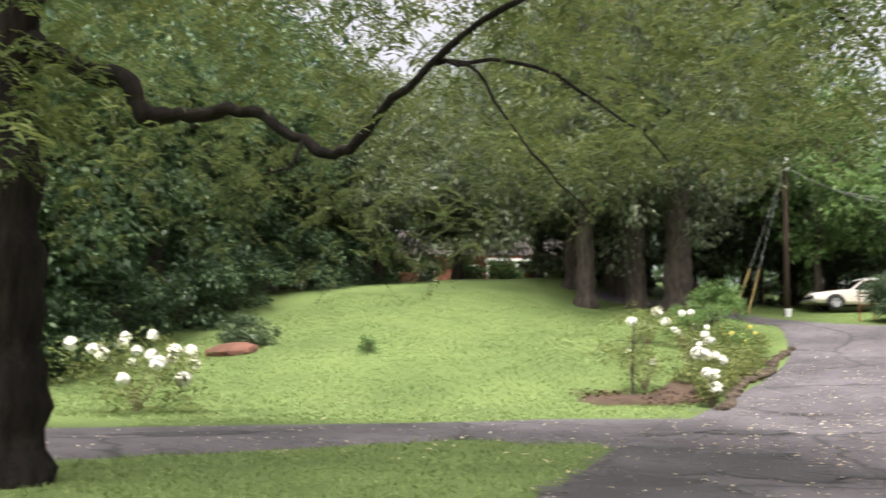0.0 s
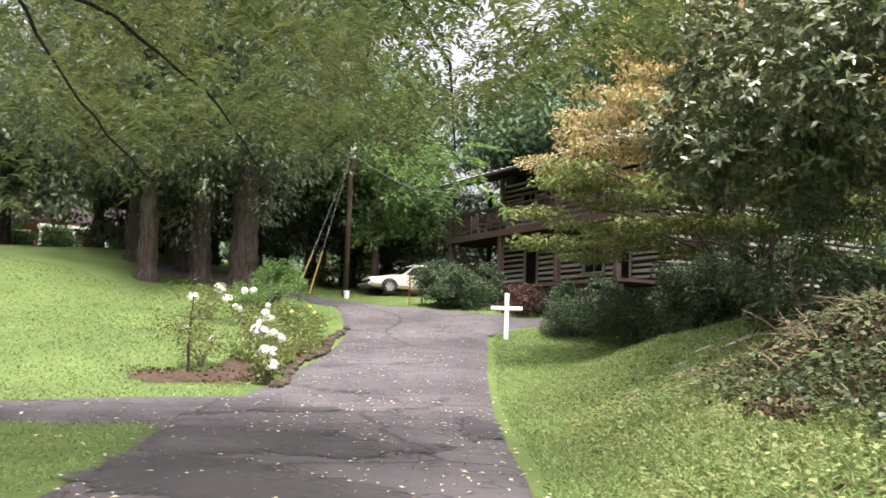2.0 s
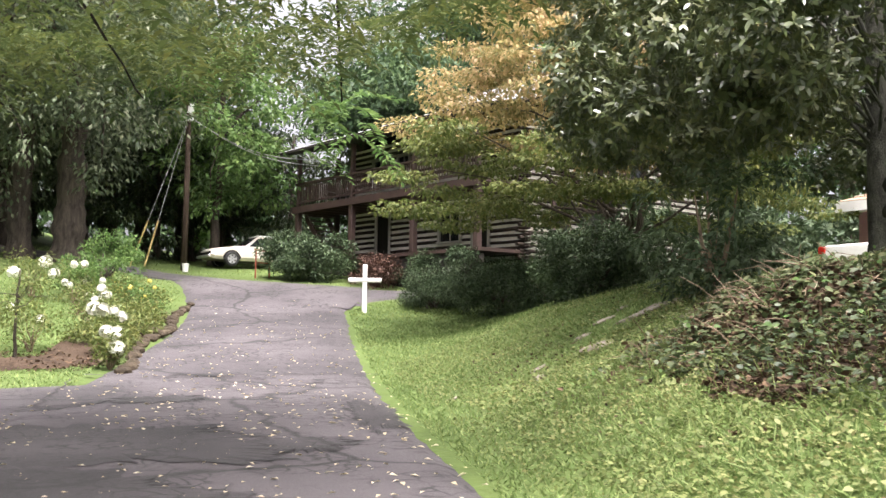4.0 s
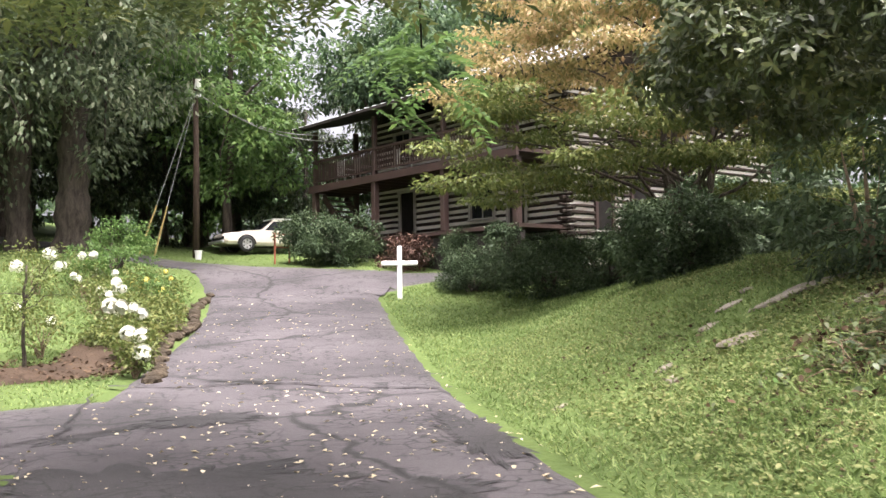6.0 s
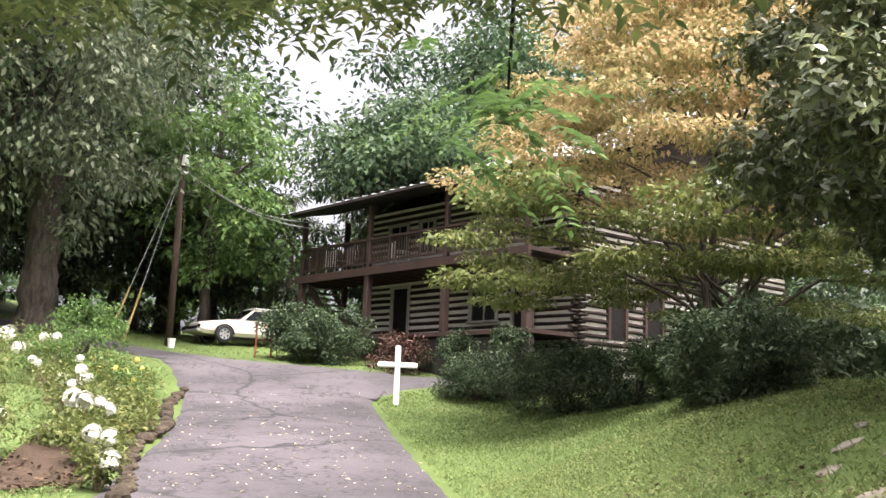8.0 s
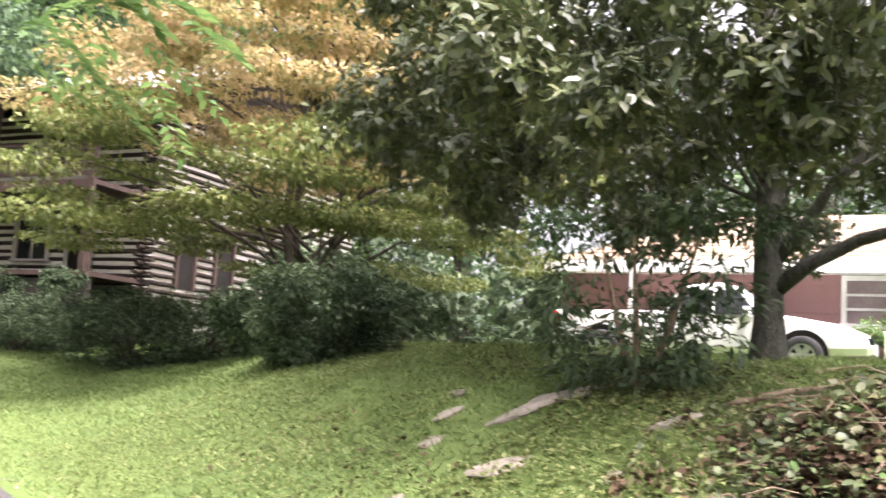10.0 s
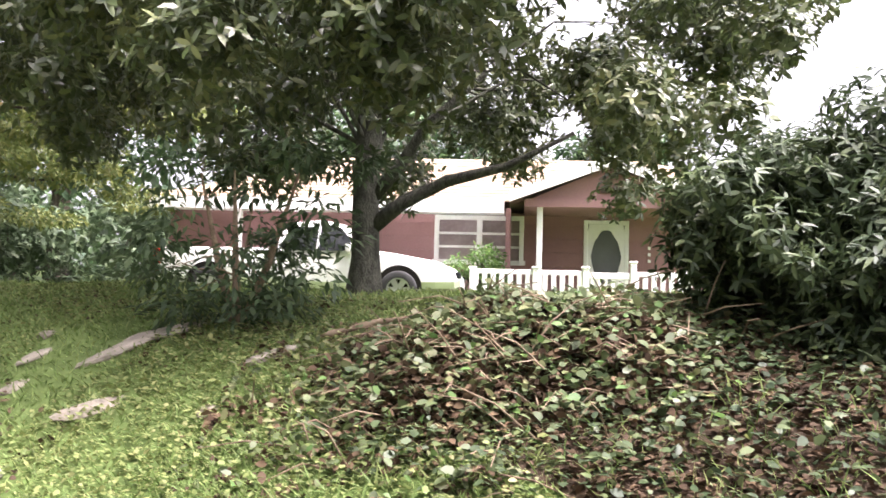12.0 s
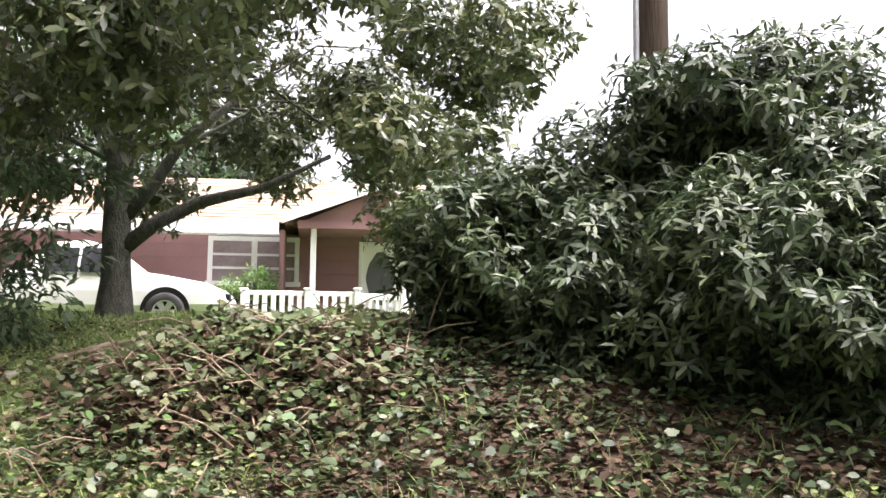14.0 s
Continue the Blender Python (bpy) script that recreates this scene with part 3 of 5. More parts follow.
    part("gable", Geo().quads([(px0 + 0.25, a - 0.3, foot - 0.08), (px0 + 0.25, b + 0.3, foot - 0.08), (px0 + 0.25, m, top - 0.08)], [(0, 1, 2)])
         .box(px0 + 0.2, b + 0.3, foot - 0.18, px0 + 0.3, a - 0.3, foot - 0.02), PINK, ob, "pink boarded porch gable")
    for sgn, ye in ((1, a), (-1, b)):
        g = Geo().quads([(px0, ye, foot), (2.4, ye, foot), (2.4, m, top), (px0, m, top), (px0, ye, foot + 0.07), (2.4, ye, foot + 0.07), (2.4, m, top + 0.07), (px0, m, top + 0.07)],
                        [(0, 1, 2, 3), (7, 6, 5, 4), (4, 5, 1, 0), (5, 6, 2, 1), (7, 4, 0, 3)])
        part("porch_roof", g, SHINGLE, ob)
        g = Geo().quads([(px0 - 0.03, ye, foot - 0.12), (px0 - 0.03, m, top - 0.12), (px0 - 0.03, m, top + 0.09), (px0 - 0.03, ye, foot + 0.09),
                         (px0, ye, foot - 0.12), (px0, m, top - 0.12), (px0, m, top + 0.09), (px0, ye, foot + 0.09)],
                        [(0, 1, 2, 3), (7, 6, 5, 4), (3, 2, 6, 7), (1, 0, 4, 5), (0, 3, 7, 4)])
        part("barge_board", g, WHITE, ob)
    part("vent", Geo().box(px0 + 0.2, m - 0.2, 2.48, px0 + 0.24, m + 0.2, 2.6, 0.008), BROWNPAINT, ob)
    part("porch_ceiling", Geo().box(px0 + 0.3, b + 0.3, 2.2, 0, a - 0.3, 2.23), PINK, ob)
    for y in (-0.3, -3.3):
        part("porch_post", Geo().box(px0 + 0.4, y - 0.06, 0, px0 + 0.52, y + 0.06, 2.2, 0.012), WHITE, ob, "square white porch post")
    part("porch_floor", Geo().box(px0, b, -0.3, 0, a, 0.0), STONE, ob)
    part("porch_partition", Geo().box(-1.2, 0.3, -0.3, 0, 0.4, 2.2), PINK, ob)
    part("carport_post", Geo().box(-0.5, 6.2, -0.3, -0.4, 6.3, 2.2, 0.012), WHITE, ob)


pink_house()


def picket_fence():
    ob = thing("picket_fence", (20.06, 8.92, 2.36), "white painted picket fence with square posts and gate", "fence")
    ob.scale = (0.99, 0.99, 0.99)
    for y0, y1 in ((-1.05, 1.1), (-3.6, -1.95)):
        for z in (0.16, 0.72):
            part("rail", Geo().box(0.02, y0, z, 0.06, y1, z + 0.09, 0.008), WHITE, ob)
        n = int((y1 - y0) / 0.165)
        for i in range(n):
            y = y0 + 0.06 + i * 0.165
            part("picket", Geo().box(-0.01, y, -0.15, 0.015, y + 0.095, 0.8, 0.006), WHITE, ob)
    for y, h in ((1.1, 0.8), (-0.1, 0.82), (-1.05, 0.84), (-1.95, 0.96), (-3.6, 0.9)):
        p = part("post", Geo().box(-0.05, y - 0.06, -0.2, 0.07, y + 0.06, h, 0.015), WHITE, ob)
        part("post_cap", Geo().box(-0.07, y - 0.08, h, 0.09, y + 0.08, h + 0.05, 0.02), WHITE, p)
    gate = part("gate", Geo().box(-0.01, -1.88, -0.1, 0.03, -1.12, 0.42, 0.008).box(-0.01, -1.88, 0.66, 0.03, -1.12, 0.78, 0.008), WHITE, ob, "white gate with cut-out upper band")
    for i in range(6):
        part("gate_bar", Geo().box(0, -1.86 + i * 0.13, 0.42, 0.02, -1.8 + i * 0.13, 0.66), WHITE, gate)


picket_fence()


# ---- vehicles ----
def wheel(parent, x, y, z, r, side, width=0.22):
    w = thing_part = Geo()
    prof = [(r * 0.62, 0.0), (r * 0.9, -0.01), (r, 0.04), (r, width - 0.04), (r * 0.9, width)]
    n = 28
    vs = []
    for rr, dx in prof:
        for k in range(n):
            a = 2 * math.pi * k / n
            vs.append((x + side * dx, y + math.cos(a) * rr, z + math.sin(a) * rr))
    fs = [(i * n + k, i * n + (k + 1) % n, (i + 1) * n + (k + 1) % n, (i + 1) * n + k) for i in range(len(prof) - 1) for k in range(n)]
    w.quads(vs, fs)
    t = part("wheel", w, RUBBER, parent, "black tyre on a silver rim", smooth=True)
    rim = Geo()
    for k in range(6):
        a = 2 * math.pi * k / 6
        c, s = math.cos(a), math.sin(a)
        rim.quads([(x + side * 0.03, y + c * 0.05 * r - s * 0.12 * r, z + s * 0.05 * r + c * 0.12 * r), (x + side * 0.03, y + c * 0.05 * r + s * 0.12 * r, z + s * 0.05 * r - c * 0.12 * r),
                   (x + side * 0.015, y + c * r * 0.6 + s * 0.16 * r, z + s * r * 0.6 - c * 0.16 * r), (x + side * 0.015, y + c * r * 0.6 - s * 0.16 * r, z + s * r * 0.6 + c * 0.16 * r)], [(0, 1, 2, 3)])
    ring = [(x + side * 0.01, y + math.cos(2 * math.pi * k / n) * q * r, z + math.sin(2 * math.pi * k / n) * q * r) for q in (0.64, 0.54) for k in range(n)]
    rim.quads(ring, [(k, (k + 1) % n, n + (k + 1) % n, n + k) for k in range(n)])
    part("rim", rim, STEEL, t)
    # Dark disc behind the spokes, painting the shade inside the wheel.
    part("hub", Geo().tube([(x + side * 0.12, y, z), (x + side * 0.1, y, z)], [r * 0.62, r * 0.62], 24), DARK, t)


def loft(sections):
    """A body from cross-sections: rows (y, half widths and heights from sill to roof)."""
    g = Geo()
    k = len(sections[0][1])
    for y, ring in sections:
        for hw, z in ring:
            g.v.append((-hw, y, z))
        for hw, z in reversed(ring):
            g.v.append((hw, y, z))
    w = 2 * k
    for i in range(len(sections) - 1):
        for j in range(w):
            jj = (j + 1) % w
            g.f.append((i * w + j, i * w + jj, (i + 1) * w + jj, (i + 1) * w + j))
    g.f += [tuple(range(w)), tuple(range(len(g.v) - 1, len(g.v) - w - 1, -1))]
    return g


def body(parent, rows, mat, label):
    """rows: y, half width, sill, belt height, top height, top half width."""
    secs = []
    for y, hw, z0, belt, top, tw in rows:
        secs.append((y, [(hw * 0.9, z0), (hw, z0 + 0.12), (hw * 1.0, (z0 + belt) / 2 + 0.05), (hw * 0.97, belt), (tw + 0.05, max(top - 0.07, belt)), (tw * 0.8, top)]))
    return part("body", loft(secs), mat, parent, label, smooth=False)


def pickup():
    ob = thing("pickup_truck", (20.4, 13.07, 2.33), "white pickup truck parked on the yard before the house", "truck")
    b = body(ob, [(2.95, 0.88, 0.5, 0.95, 1.05, 0.8), (2.9, 0.93, 0.42, 1.0, 1.1, 0.85), (0.75, 0.95, 0.4, 1.02, 1.12, 0.86), (0.7, 0.95, 0.4, 1.02, 1.3, 0.8), (0.45, 0.95, 0.38, 1.02, 1.62, 0.68),
                  (-0.2, 0.95, 0.36, 1.02, 1.68, 0.68), (-0.65, 0.95, 0.36, 1.02, 1.58, 0.66), (-1.25, 0.95, 0.36, 1.02, 1.1, 0.82), (-1.6, 0.95, 0.38, 0.98, 1.06, 0.82), (-2.4, 0.92, 0.4, 0.85, 0.93, 0.75),
                  (-2.75, 0.86, 0.42, 0.7, 0.78, 0.68), (-2.85, 0.78, 0.46, 0.62, 0.66, 0.6)], CARPAINT, "glossy white body")
    for sd in (-1, 1):
        for y0, y1, a, c in ((0.42, -0.15, 0.42, -0.15), (-0.2, -0.98, -0.2, -0.58)):
            part("side_window", Geo().quads([(sd * 0.945, y0, 1.06), (sd * 0.945, y1, 1.06), (sd * 0.76, c, 1.52), (sd * 0.76, a, 1.52)], [(0, 1, 2, 3)]), GLASSM, b)
        for y in (1.9, -1.72):
            n = 20
            arch = [(sd * 0.962, y + math.cos(math.pi * k / n) * 0.44, 0.38 + math.sin(math.pi * k / n) * 0.44) for k in range(n + 1)]
            # Flat dark half-disc on the body paints the shaded wheel well.
            part("wheel_arch", Geo().quads(arch, [tuple(range(n + 1))]), DARK, b)
            wheel(ob, sd * 1.0, y, 0.36, 0.36, -sd)
        part("tail_light", Geo().box(sd * 0.88 - 0.06, 2.8, 0.75, sd * 0.88 + 0.07, 2.98, 1.05, 0.02), RED, ob, "red tail light")
        part("mirror", Geo().box(sd * 1.02 - 0.1, -0.85, 1.02, sd * 1.02 + 0.1, -0.72, 1.2, 0.03), CARPAINT, ob)
        part("door_handle", Geo().box(sd * 0.965 - 0.015, 0.1, 0.92, sd * 0.965 + 0.015, 0.26, 0.95, 0.006), CARPAINT, ob)
        part("headlight", Geo().box(sd * 0.7 - 0.12, -2.86, 0.6, sd * 0.7 + 0.12, -2.74, 0.72, 0.02), GLASSM, ob)
    part("windscreen", Geo().quads([(-0.72, -1.2, 1.12), (0.72, -1.2, 1.12), (0.6, -0.68, 1.56), (-0.6, -0.68, 1.56)], [(0, 1, 2, 3)]), GLASSM, b)
    part("bumper", Geo().box(-0.85, 2.93, 0.42, 0.85, 3.05, 0.58, 0.03), STEEL, ob)


pickup()


def old_car():
    x, y = 16.9, 40.6
    ob = thing("car", (x, y, ground_z(x, y) - 0.02), "low cream two-door car with a white roof, parked on grass", "car", turn=-94)
    b = body(ob, [(2.3, 0.72, 0.38, 0.62, 0.7, 0.62), (2.2, 0.8, 0.3, 0.72, 0.8, 0.7), (1.2, 0.84, 0.26, 0.8, 0.86, 0.72), (0.95, 0.84, 0.26, 0.8, 0.92, 0.66), (0.5, 0.84, 0.25, 0.8, 1.25, 0.55),
                  (-0.2, 0.84, 0.25, 0.8, 1.3, 0.55), (-0.75, 0.84, 0.25, 0.8, 0.88, 0.7), (-1.2, 0.84, 0.26, 0.76, 0.84, 0.72), (-2.1, 0.8, 0.3, 0.64, 0.72, 0.66), (-2.25, 0.74, 0.36, 0.56, 0.62, 0.6)], CREAM, "cream lacquered body")
    part("roof", Geo().box(-0.56, -0.22, 1.28, 0.56, 0.55, 1.33, 0.02), WHITE, b)
    for sd in (-1, 1):
        part("side_window", Geo().quads([(sd * 0.82, 0.85, 0.84), (sd * 0.82, -0.68, 0.84), (sd * 0.64, -0.25, 1.2), (sd * 0.64, 0.5, 1.2)], [(0, 1, 2, 3)]), GLASSM, b)
        for yy in (1.4, -1.4):
            # Wheel well's shade as a flat dark half-disc.
            part("wheel_arch", Geo().quads([(sd * 0.85, yy + math.cos(math.pi * k / 16) * 0.38, 0.3 + math.sin(math.pi * k / 16) * 0.36) for k in range(17)], [tuple(range(17))]), DARK, b)
            wheel(ob, sd * 0.89, yy, 0.31, 0.31, -sd, 0.18)
        part("headlight", Geo().box(sd * 0.6 - 0.13, -2.27, 0.48, sd * 0.6 + 0.13, -2.2, 0.6, 0.02), GLASSM, ob)
    part("windscreen", Geo().quads([(-0.66, -0.78, 0.88), (0.66, -0.78, 0.88), (0.52, -0.25, 1.27), (-0.52, -0.25, 1.27)], [(0, 1, 2, 3)]), GLASSM, b)
    part("grille", Geo().box(-0.45, -2.29, 0.42, 0.45, -2.2, 0.56, 0.01), DARK, ob)
    part("bumper", Geo().box(-0.8, -2.36, 0.34, 0.8, -2.26, 0.44, 0.03), STEEL, ob)


old_car()


# ---- the log house ----
def log_house():
    ob = thing("log_house", (20.55, 27.75, 4.03), "two-storey dark log house with pale chinking, porch and balcony", "house", turn=3)
    front = part("front_wall", Geo().box(0.05, 0, -1.2, 0.22, 10.4, 4.6), CHINK, ob, "front wall of logs and pale chinking")
    sidew = part("side_wall", Geo().box(0.05, 0.05, -1.2, 11, 0.22, 4.6).box(0.22, 10.18, -1.2, 11, 10.4, 4.6).box(10.8, 0.22, -1.2, 11, 10.18, 4.6), CHINK, ob, "gable wall of logs and pale chinking")
    holes = [(7.7, 8.72, -0.1, 1.78), (1.75, 2.7, -0.1, 1.85), (3.3, 4.62, 0.5, 1.6), (7.9, 9.0, 2.95, 4.0), (6.45, 7.3, 2.95, 4.0), (3.0, 3.9, 2.95, 4.0)]
    sholes = [(1.3, 2.15, -0.1, 1.85), (3.0, 3.9, -0.1, 1.8), (5.0, 6.0, 2.9, 3.9)]
    rg = random.Random(4)

    def log(parent, y0, y1, z, axis):
        r = 0.06 + rg.uniform(-0.01, 0.012)
        n = 8
        vs = []
        for t in (0, 0.33, 0.66, 1):
            y = y0 + (y1 - y0) * t
            dz = rg.uniform(-0.012, 0.012)
            for k in range(n):
                a = 2 * math.pi * (k + 0.5) / n
                dx, dd = math.cos(a) * 0.085, math.sin(a) * r + dz
                vs.append((0.06 + dx, y, z + dd) if axis == "y" else (y, 0.06 + dx, z + dd))
        fs = [(i * n + k, i * n + (k + 1) % n, (i + 1) * n + (k + 1) % n, (i + 1) * n + k) for i in range(3) for k in range(n)]
        fs += [tuple(range(n - 1, -1, -1)), tuple(range(3 * n, 4 * n))]
        part("log", Geo().quads(vs, fs), LOGWOOD, parent)

    for wall_part, hs, end, axis in ((front, holes, 10.4, "y"), (sidew, sholes, 11.0, "x")):
        for k in range(26):
            z = -1.0 + 0.217 * k + (0.1 if axis == "x" else 0)
            cuts = [(-0.18 - 0.1 * (k % 2), end)]
            for a, b, z0, z1 in hs:
                if z0 - 0.05 < z < z1 + 0.05:
                    cuts = [c for lo, hi in cuts for c in ((lo, min(hi, a)), (max(lo, b), hi)) if c[1] - c[0] > 0.05]
            for lo, hi in cuts:
                log(wall_part, lo, hi, z, axis)
    for hs, axis in ((holes, "y"), (sholes, "x")):
        for a, b, z0, z1 in hs:
            def bx(y0, y1, za, zb, d0, d1):
                return Geo().box(d0, y0, za, d1, y1, zb) if axis == "y" else Geo().box(y0, d0, za, y1, d1, zb)
            door = z0 < 0
            trim = GREYTRIM if axis == "y" else BROWNPAINT
            w = part("door" if door else "window", bx(a - 0.02, a + 0.09, z0, z1, -0.05, 0.05), trim, ob, "dark doorway with pale jambs" if door else "dark window with pale trim")
            part("jamb", bx(b - 0.09, b + 0.02, z0, z1, -0.05, 0.05), trim, w)
            part("head", bx(a - 0.06, b + 0.06, z1, z1 + 0.1, -0.06, 0.05), trim, w)
            # A door's leaf is a flat dark sheet painted as the shaded opening.
            part("pane" if not door else "leaf", bx(a + 0.09, b - 0.09, z0, z1, 0.03, 0.045), DARK if door else GLASSM, w)
            if not door:
                part("sill", bx(a - 0.06, b + 0.06, z0 - 0.07, z0, -0.09, 0.05), trim, w)
                part("glazing_bar", bx((a + b) / 2 - 0.02, (a + b) / 2 + 0.02, z0, z1, 0.005, 0.03), trim, w)
    part("deck", Geo().box(-2.0, 0.0, -0.14, 0.0, 11.8, -0.02), BROWNPAINT, ob, "brown plank porch deck")
    # The dark roof colour here paints the shadow below the deck.
    base = part("foundation", Geo().box(-1.9, 0.05, -2.6, -1.7, 11.7, -0.22).box(-1.7, 0.05, -2.6, 10.9, 0.25, -1.1), DARKROOF, ob, "rubble stone foundation, dark for the shade below the deck")
    for y in (11.65, 7.6, 3.66, 0.2):
        part("lower_post", Geo().box(-1.98, y - 0.11, -0.02, -1.76, y + 0.11, 2.0, 0.02), BROWNPAINT, ob, "brown porch post")
        part("upper_post", Geo().box(-1.95, y - 0.08, 2.25, -1.79, y + 0.08, 4.35, 0.02), BROWNPAINT, ob)
    part("inner_post", Geo().box(-0.1, 11.57, -0.02, 0.1, 11.73, 4.5, 0.02), BROWNPAINT, ob)
    part("balcony_beam", Geo().box(-2.05, 0, 1.98, -1.95, 11.9, 2.24).box(-1.95, 11.8, 1.98, 0, 11.9, 2.24), BROWNPAINT, ob, "brown painted balcony edge beam")
    part("balcony_floor", Geo().box(-1.95, 0, 2.12, 0.0, 11.8, 2.24), BROWNPAINT, ob)
    for k in range(16):
        part("joist", Geo().box(-1.95, 0.3 + k * 0.75, 1.98, 0, 0.37 + k * 0.75, 2.12), BROWNPAINT, ob)
    rail = part("balcony_rail", Geo().box(-1.97, 0, 3.14, -1.83, 11.8, 3.22).box(-1.93, 0, 2.38, -1.87, 11.8, 2.44).box(-1.9, 11.72, 3.14, 0, 11.82, 3.22), BROWNPAINT, ob, "brown balustrade of slim square balusters")
    for k in range(80):
        part("baluster", Geo().box(-1.92, 0.12 + k * 0.146, 2.44, -1.88, 0.16 + k * 0.146, 3.14), BROWNPAINT, rail)
    for k in range(12):
        part("baluster", Geo().box(-1.75 + k * 0.146, 11.75, 2.26, -1.71 + k * 0.146, 11.79, 3.14), BROWNPAINT, rail)
    # Roof: porch shed and main slopes.
    xe, ze, xr, zr = -2.6, 4.38, 5.4, 7.6
    slope = [(xe, ze), (0.0, 4.95), (xr, zr), (11.6, 4.7)]
    for (xa, za), (xb, zb) in zip(slope, slope[1:]):
        y0, y1 = (-0.6, 12.6) if xb <= 0 else (-0.7, 11.0)
        g = Geo().quads([(xa, y0, za), (xb, y0, zb), (xb, y1, zb), (xa, y1, za), (xa, y0, za + 0.09), (xb, y0, zb + 0.09), (xb, y1, zb + 0.09), (xa, y1, za + 0.09)],
                        [(3, 2, 1, 0), (4, 5, 6, 7), (0, 1, 5, 4), (1, 2, 6, 5), (2, 3, 7, 6), (3, 0, 4, 7)])
        part("roof_deck", g, DARKROOF, ob)
        rf = part("roof", Geo().quads([(xa, y0, za + 0.094), (xb, y0, zb + 0.094), (xb, y1, zb + 0.094), (xa, y1, za + 0.094)], [(0, 1, 2, 3)]), TIN, ob, "pale standing-seam tin roof")
        for k in range(int((y1 - y0) / 0.5)):
            y = y0 + 0.25 + k * 0.5
            part("seam", Geo().quads([(xa, y, za + 0.094), (xb, y, zb + 0.094), (xb, y, zb + 0.13), (xa, y, za + 0.13), (xa, y + 0.02, za + 0.094), (xb, y + 0.02, zb + 0.094), (xb, y + 0.02, zb + 0.13), (xa, y + 0.02, za + 0.13)],
                                     [(0, 1, 2, 3), (7, 6, 5, 4), (3, 2, 6, 7)]), TIN, rf)
    for y0, y1 in ((0.06, 0.16), (10.2, 10.3)):
        part("gable", Geo().prism([(0.1, 4.6), (11, 4.6), (xr, zr - 0.1)], "y", y0, y1), LOGWOOD, ob)
    # Stair from the ground to the balcony end.
    for sx in (-1.5, -0.5):
        g = Geo().quads([(sx, 8.8, -0.9), (sx, 9.1, -0.9), (sx, 11.75, 2.1), (sx, 11.75, 1.75), (sx + 0.06, 8.8, -0.9), (sx + 0.06, 9.1, -0.9), (sx + 0.06, 11.75, 2.1), (sx + 0.06, 11.75, 1.75)],
                        [(0, 1, 2, 3), (7, 6, 5, 4), (1, 5, 6, 2), (0, 3, 7, 4)])
        part("stringer", g, BROWNPAINT, ob)
    for k in range(13):
        part("tread", Geo().box(-1.5, 9.0 + k * 0.205, -0.75 + k * 0.22, -0.44, 9.28 + k * 0.205, -0.71 + k * 0.22), BROWNPAINT, ob)


log_house()


def porch_chair(x, y, turn, mat, label):
    """On the balcony, placed in the log house's plan."""
    m = pose(20.55, 27.75, 4.03, 0, 0, 3) @ pose(x, y, 2.24, 0, 0, turn)
    ob = tagged(new("porch_chair"), label, "chair", "chairs on the balcony")
    ob.matrix_world = m
    part("seat", Geo().box(-0.25, -0.25, 0.4, 0.25, 0.25, 0.44, 0.015), mat, ob)
    for a in (-0.22, 0.22):
        for b in (-0.22, 0.22):
            part("leg", Geo().box(a - 0.02, b - 0.02, 0, a + 0.02, b + 0.02, 0.4 if b < 0 else 0.95), mat, ob)
        part("armrest", Geo().box(a - 0.035, -0.25, 0.62, a + 0.035, 0.25, 0.65, 0.01), mat, ob)
    for k in range(6):
        part("back_slat", Geo().box(-0.19 + k * 0.07, 0.2, 0.46, -0.15 + k * 0.07, 0.22, 0.97), mat, ob)


porch_chair(-0.9, 7.2, 70, WHITE, "white slatted porch chair on the balcony")
porch_chair(-1.0, 10.9, 100, WHITE, "white slatted porch chair by the balcony's end")
porch_chair(-0.9, 9.8, 80, GREYTRIM, "grey wooden porch chair on the balcony")


# ---- far brick house ----
def far_house():
    x, y = 0.0, 64.0
    z = ground_z(x, y) - 0.9
    ob = thing("brick_house", (x, y, z), "distant small brick house with white windows and porch", "house", turn=-5)
    part("wall", Geo().box(-3, 0, -1, 8, 6, 2.9), BRICKRED, ob)
    part("roof", Geo().prism([(-0.5, 2.9), (6.5, 2.9), (3, 4.9)], "x", -3.4, 8.4), DARKROOF, ob)
    for wx in (-1.6, 1.2):
        w = part("window", Geo().box(wx, -0.06, 0.9, wx + 0.95, 0.02, 2.3), WHITE, ob, "white sash window")
        for k in range(2):
            part("pane", Geo().box(wx + 0.1, -0.08, 1.0 + k * 0.62, wx + 0.85, -0.065, 1.55 + k * 0.62), GLASSM, w)
    part("porch_roof", Geo().box(2.6, -2.4, 2.35, 8.2, 0, 2.5), WHITE, ob)
    for px in (2.8, 4.6, 6.4, 8.0):
        part("porch_post", Geo().box(px - 0.08, -2.3, 0, px + 0.08, -2.14, 2.35), WHITE, ob)
    for k in range(18):
        part("porch_baluster", Geo().box(2.8 + k * 0.29, -2.25, 0.1, 2.94 + k * 0.29, -2.2, 0.95), WHITE, ob)


far_house()


# ---- posts and poles ----
def cross():
    x, y = 14.72, 28.2
    ob = thing("wooden_cross", (x, y, ground_z(x, y)), "white painted wooden cross standing beside the drive", "cross", turn=-32)
    part("upright", Geo().box(-0.07, -0.045, -0.2, 0.07, 0.045, 1.47, 0.03), WHITE, ob)
    part("crossbar", Geo().box(-0.5, -0.05, 0.93, 0.5, 0.04, 1.06, 0.03), WHITE, ob)


cross()


